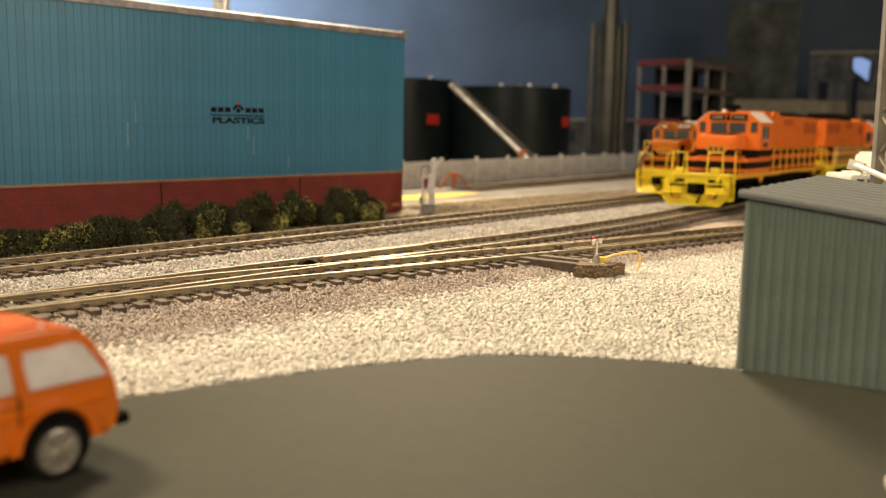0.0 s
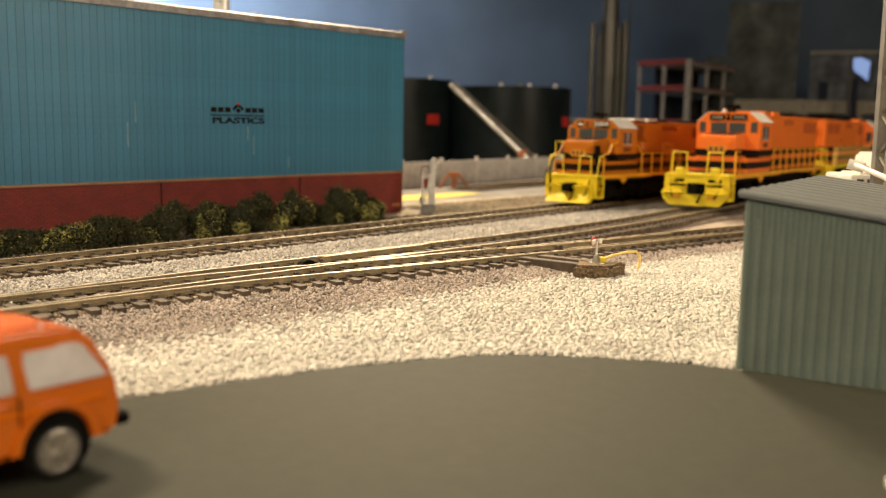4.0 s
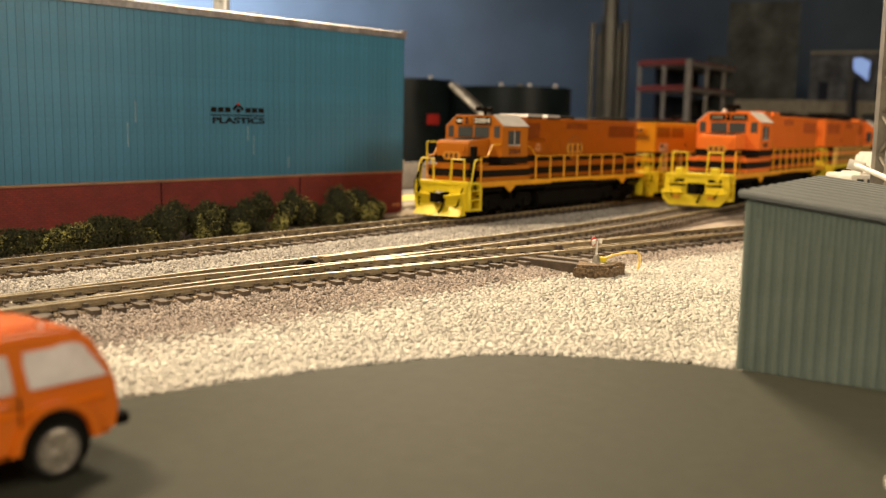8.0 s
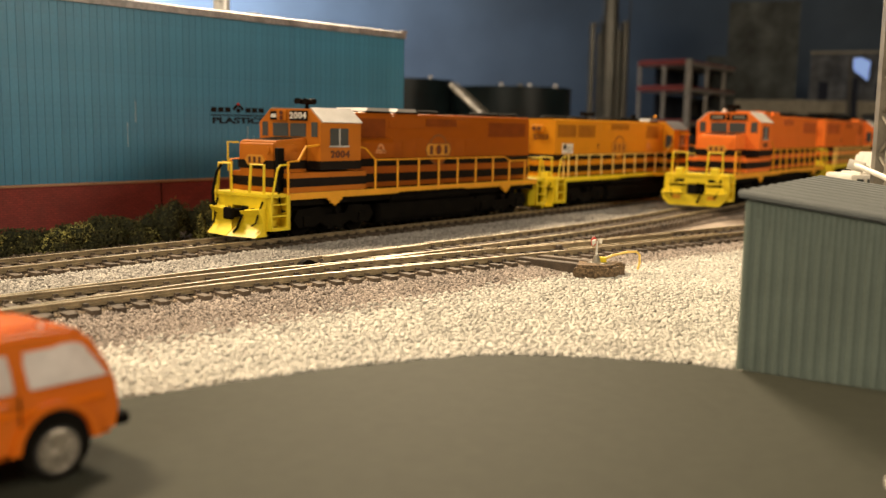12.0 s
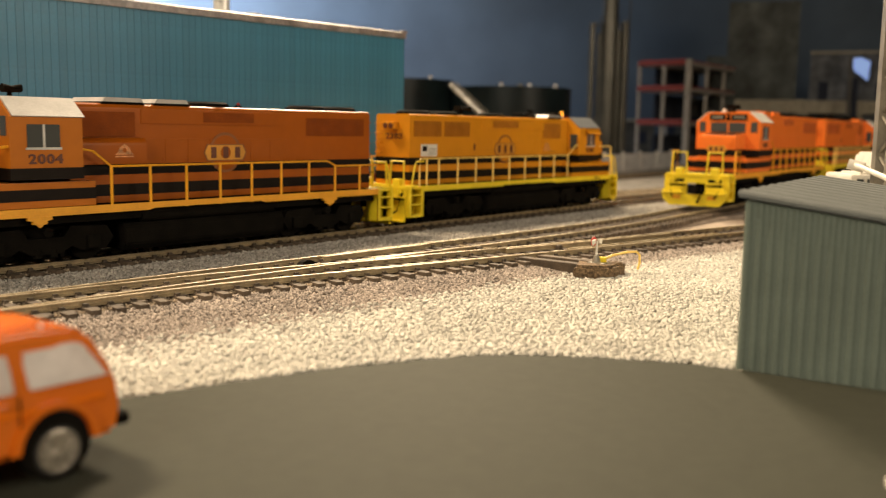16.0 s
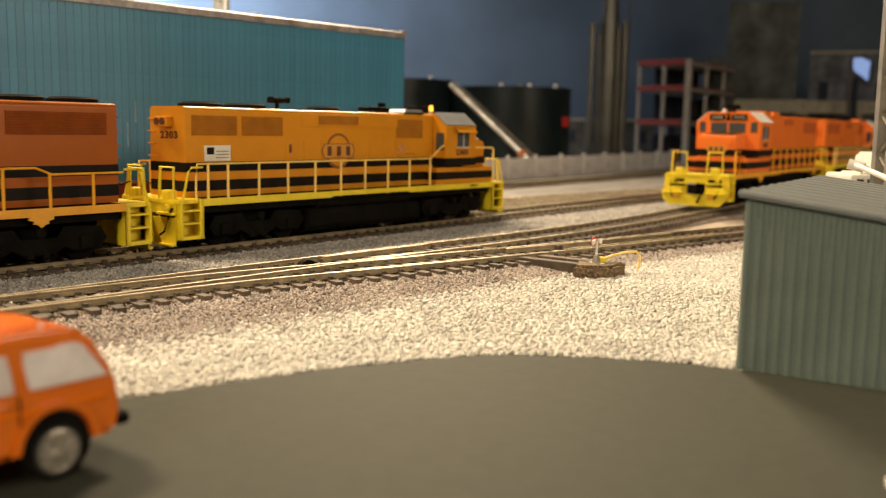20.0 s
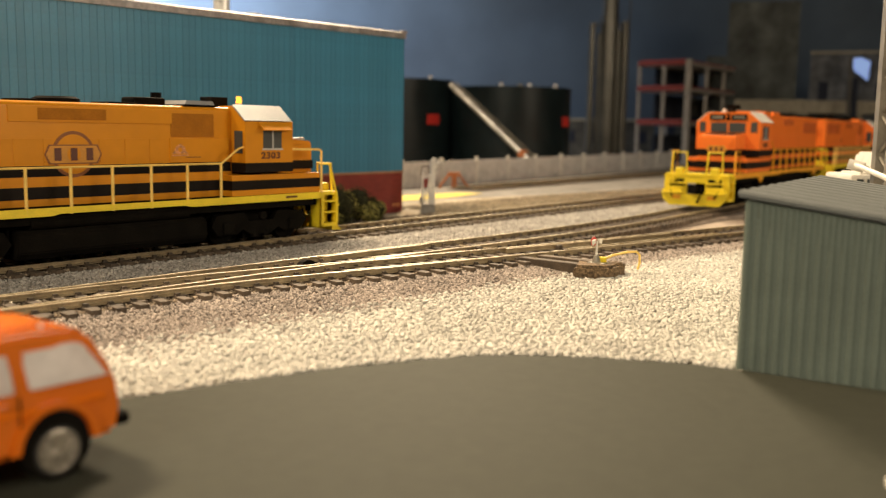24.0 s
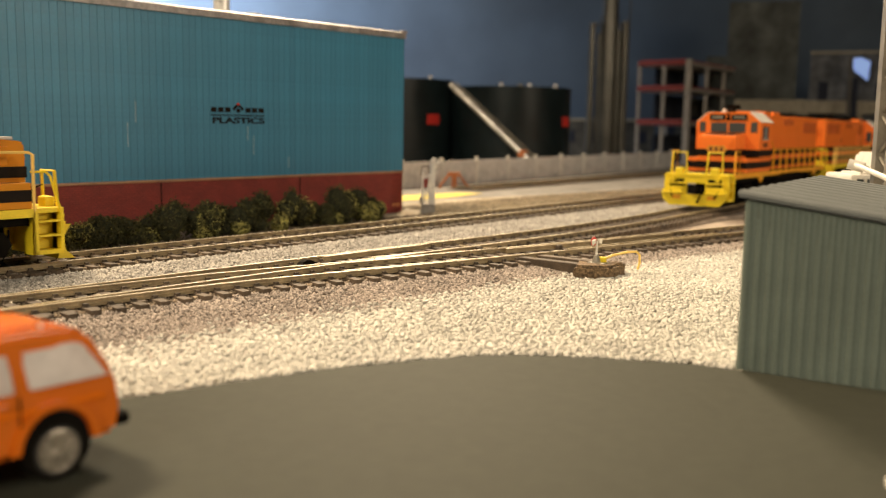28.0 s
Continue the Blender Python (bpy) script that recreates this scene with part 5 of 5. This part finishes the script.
slab("floor", [(-170, -190), (270, -190), (270, 180), (-170, 180)], -99, -95, "dark", "dark floor of the layout room", "floor")

# ---- gravel and ballast ----


def stones(name, spots, size, material, label, flat=0.6, round_=True):
    """Loose stones at spots (rows of x, y, z), each a small turned and squeezed lump."""
    rng = np.random.default_rng(len(spots) + int(size * 1000))
    g = (1 + 5 ** 0.5) / 2
    if round_:
        base = np.array([(-1, g, 0), (1, g, 0), (-1, -g, 0), (1, -g, 0), (0, -1, g), (0, 1, g), (0, -1, -g), (0, 1, -g), (g, 0, -1), (g, 0, 1), (-g, 0, -1), (-g, 0, 1)], float) / 1.9
        tri = np.array([(0, 11, 5), (0, 5, 1), (0, 1, 7), (0, 7, 10), (0, 10, 11), (1, 5, 9), (5, 11, 4), (11, 10, 2), (10, 7, 6), (7, 1, 8), (3, 9, 4), (3, 4, 2), (3, 2, 6), (3, 6, 8), (3, 8, 9), (4, 9, 5), (2, 4, 11), (6, 2, 10), (8, 6, 7), (9, 8, 1)])
    else:
        base = np.array([(1, 0, 0), (-1, 0, 0), (0, 1, 0), (0, -1, 0), (0, 0, 1), (0, 0, -1)], float)
        tri = np.array([(0, 2, 4), (2, 1, 4), (1, 3, 4), (3, 0, 4), (2, 0, 5), (1, 2, 5), (3, 1, 5), (0, 3, 5)])
    n = len(spots)
    r = size * 0.5 * rng.uniform(0.65, 1.35, (n, 1, 1))
    sq = np.stack([rng.uniform(0.9, 1.5, n), rng.uniform(0.7, 1.0, n), rng.uniform(flat, 1.0, n)], 1)[:, None, :]
    v = base[None] * (1 + rng.uniform(-0.34, 0.34, (n, len(base), 1))) * r * sq
    a, t = rng.uniform(0, 6.283, n), rng.uniform(-0.6, 0.6, n)
    ca, sa, ct, st = np.cos(a)[:, None], np.sin(a)[:, None], np.cos(t)[:, None], np.sin(t)[:, None]
    x, y, z = v[..., 0], v[..., 1], v[..., 2]
    x, z = x * ct - z * st, x * st + z * ct
    v = np.stack([x * ca - y * sa, x * sa + y * ca, z], -1) + np.asarray(spots)[:, None, :]
    f = (tri[None] + (np.arange(n) * len(base))[:, None, None]).reshape(-1, 3)
    me = bpy.data.meshes.new(name)
    me.vertices.add(v.size // 3)
    me.vertices.foreach_set("co", (v.reshape(-1) * U).astype(np.float32))
    me.loops.add(f.size)
    me.loops.foreach_set("vertex_index", f.reshape(-1).astype(np.int32))
    me.polygons.add(len(f))
    me.polygons.foreach_set("loop_start", np.arange(0, f.size, 3, dtype=np.int32))
    me.update()
    me.materials.append(M[material])
    return tagged(new(name, me), label, "gravel", kind="stuff")


def line_y(knots, x):
    return np.interp(x, [k[0] for k in knots], [k[1] for k in knots])


BOUND = [(6, 15.0), (9.24, 14.8), (13.9, 14.35), (19.3, 13.7), (24.1, 13.3), (28.8, 13.0), (36, 12.2), (60, 7)]
rng = np.random.default_rng(7)


def scatter(n, x0, x1, y0, y1):
    return rng.uniform(x0, x1, n), rng.uniform(y0, y1, n)


def spur_y(x):
    return line_y(SPUR, x)


def road_y(x):
    """The near edge of the gravel: where the road or the shed's line begins."""
    return np.where(x < 16.6, line_y(ROAD_EDGE, np.minimum(x, 16.6)), 3.0)


# cream gravel in the foreground
x, y = scatter(150000, 4, 42, 3.0, 16.5)
keep = (y > road_y(x) - 0.015) & (y < line_y(BOUND, x) + rng.normal(0, 0.5, x.size)) & (y < spur_y(x) - 1.35)
keep &= rng.random(x.size) < np.where(x < 30, 1.0, 0.55)
keep &= ~((x > 16.2) & (x < 25.2) & (y < 5.9 + (x - 16.35) * 0.105))
x, y = x[keep], y[keep]
near_edge = np.clip((y - road_y(x)) / 1.2, 0, 1)
stones("cream_gravel", np.stack([x, y, GROUND_Z + 0.02 + 0.045 * rng.random(x.size) + 0.02 * near_edge], 1), 0.108, "gravel", "loose cream-white gravel stones beside the road")
# mauve ballast on the shoulder of the spur and siding
x, y = scatter(130000, 3, 40, 11, 20.5)
edge = np.where(x < 9, line_y(SIDING, x), spur_y(x))
gap = edge - y
keep = (gap > 0.9) & (y > line_y(BOUND, x) - np.abs(rng.normal(0, 0.8, x.size)))
x, y, gap = x[keep], y[keep], gap[keep]
z = np.clip(-0.28 - (gap - 1.3) * 0.08, GROUND_Z + 0.03, -0.28)
stones("mauve_ballast", np.stack([x, y, z + 0.03 * rng.random(x.size)], 1), 0.08, "ballast_pink", "fine mauve-grey ballast stones along the track shoulder", round_=False)
# pale ballast between the main track and the siding
x, y = scatter(150000, 2, 62, 15.0, 25.8)
dm, ds, dp = np.abs(y - main_y(x)), np.abs(y - line_y(SIDING, x)), np.where((x > 8.5) & (x < 60), np.abs(y - spur_y(x)), 99)
near = np.minimum(np.minimum(dm, ds), dp)
inside = (y < main_y(x)) & (y > line_y(SIDING, x))
keep = inside & (near > 1.12) & (rng.random(x.size) < np.clip(1.3 - x / 60, 0.35, 1))
z = np.where(near > 1.5, -0.25, -0.3)
stones("pale_ballast", np.stack([x, y, z + 0.035 * rng.random(x.size)], 1)[keep], 0.095, "ballast", "pale grey ballast stones between the two tracks", round_=False)
# darker ballast between the ties
keep = (near < 1.15) & (rng.random(x.size) < np.clip(1.2 - x / 60, 0.3, 0.8))
stones("tie_ballast", np.stack([x, y, np.full(x.size, -0.25) + 0.04 * rng.random(x.size)], 1)[keep], 0.095, "ballast_dark", "brown-stained ballast stones between the ties", round_=False)
x, y = scatter(26000, 4, 66, 25.9, 31.5)
keep = (y < 28.3) | ((x > 37) & (y < np.interp(x, [37, 46, 52, 64, 70], [31.5, 31.5, 31.2, 29.8, 29])))
x, y = x[keep], y[keep]
spots = np.stack([x, y, np.full(x.size, -0.36) + 0.04 * rng.random(x.size)], 1)
tan = (x > 36) & (y > 26.4)
stones("tan_grit", spots[tan], 0.09, "tan_grit", "tan gritty soil on the verge beside the apron", round_=False)
stones("verge_ballast", spots[~tan], 0.09, "ballast_dark", "brown gritty ballast on the far verge", round_=False)

# blobs strewn at random paint the glints seen along the rails
gx = np.concatenate([rng.uniform(12, 30, 36), rng.uniform(8, 26, 60)])
gy = np.concatenate([main_y(gx[:36]) + rng.choice([-0.6, 0.62], 36), line_y(SIDING, gx[36:]) + rng.uniform(-0.9, 0.65, 60)])
stones("glue_blobs", np.stack([gx, gy, np.full(gx.size, -0.19)], 1), 0.13, "glue", "pale glossy glue blobs put in for glints between the rails", flat=0.25)


def raised_bed(name, knots, half, x0, x1, label):
    pts = [p for p, h in spline(knots, 1.0) if x0 <= p.x <= x1]
    outline = [(p.x, p.y + half) for p in pts] + [(p.x, p.y - half) for p in pts[::-1]]
    ob = mesh_ob(name, prism(outline, -0.6, BED_Z - 0.1, "z"), M["ground"])
    tagged(ob, label, "roadbed", kind="structure")


raised_bed("roadbed", [(-14, 22.2), (40, 21.4), (110, 21.4)], 4.3, -14, 110, "ballasted roadbed under the two main tracks")
raised_bed("roadbed", SPUR, 1.3, 8, 60, "ballasted roadbed under the spur track")

# ---- what moves ----


def along(t):
    """The run of the rear engine's middle along the main track."""
    u = (t - 14) / 14
    return 41.5217 - 38.0036 * u + 1.3027 * u ** 2 + 1.628 * u ** 3 - 0.8126 * u ** 4 - 0.6803 * u ** 5


def on_main(p, turn):
    return pose((0.188 + p) * U, main_y(0.188 + p) * U, 0, 0, 0, LEAN + turn)


def motions():
    walk(rear, [(t, on_main(along(t), 0)) for t in range(29)])
    walk(lead, [(t, on_main(along(t) - 17.888, 180)) for t in range(29)])
    steps = [k / 5 for k in range(141)]
    for ws, sign in ((rear_wheels, 1), (lead_wheels, -1)):
        for w in ws:
            x, z = w.location.x, w.location.z
            walk(w, [(t, Matrix.Translation((x, 0, z)) @ Matrix.Rotation(sign * (along(t) - along(0)) / 0.51, 4, "Y")) for t in steps])


motions()
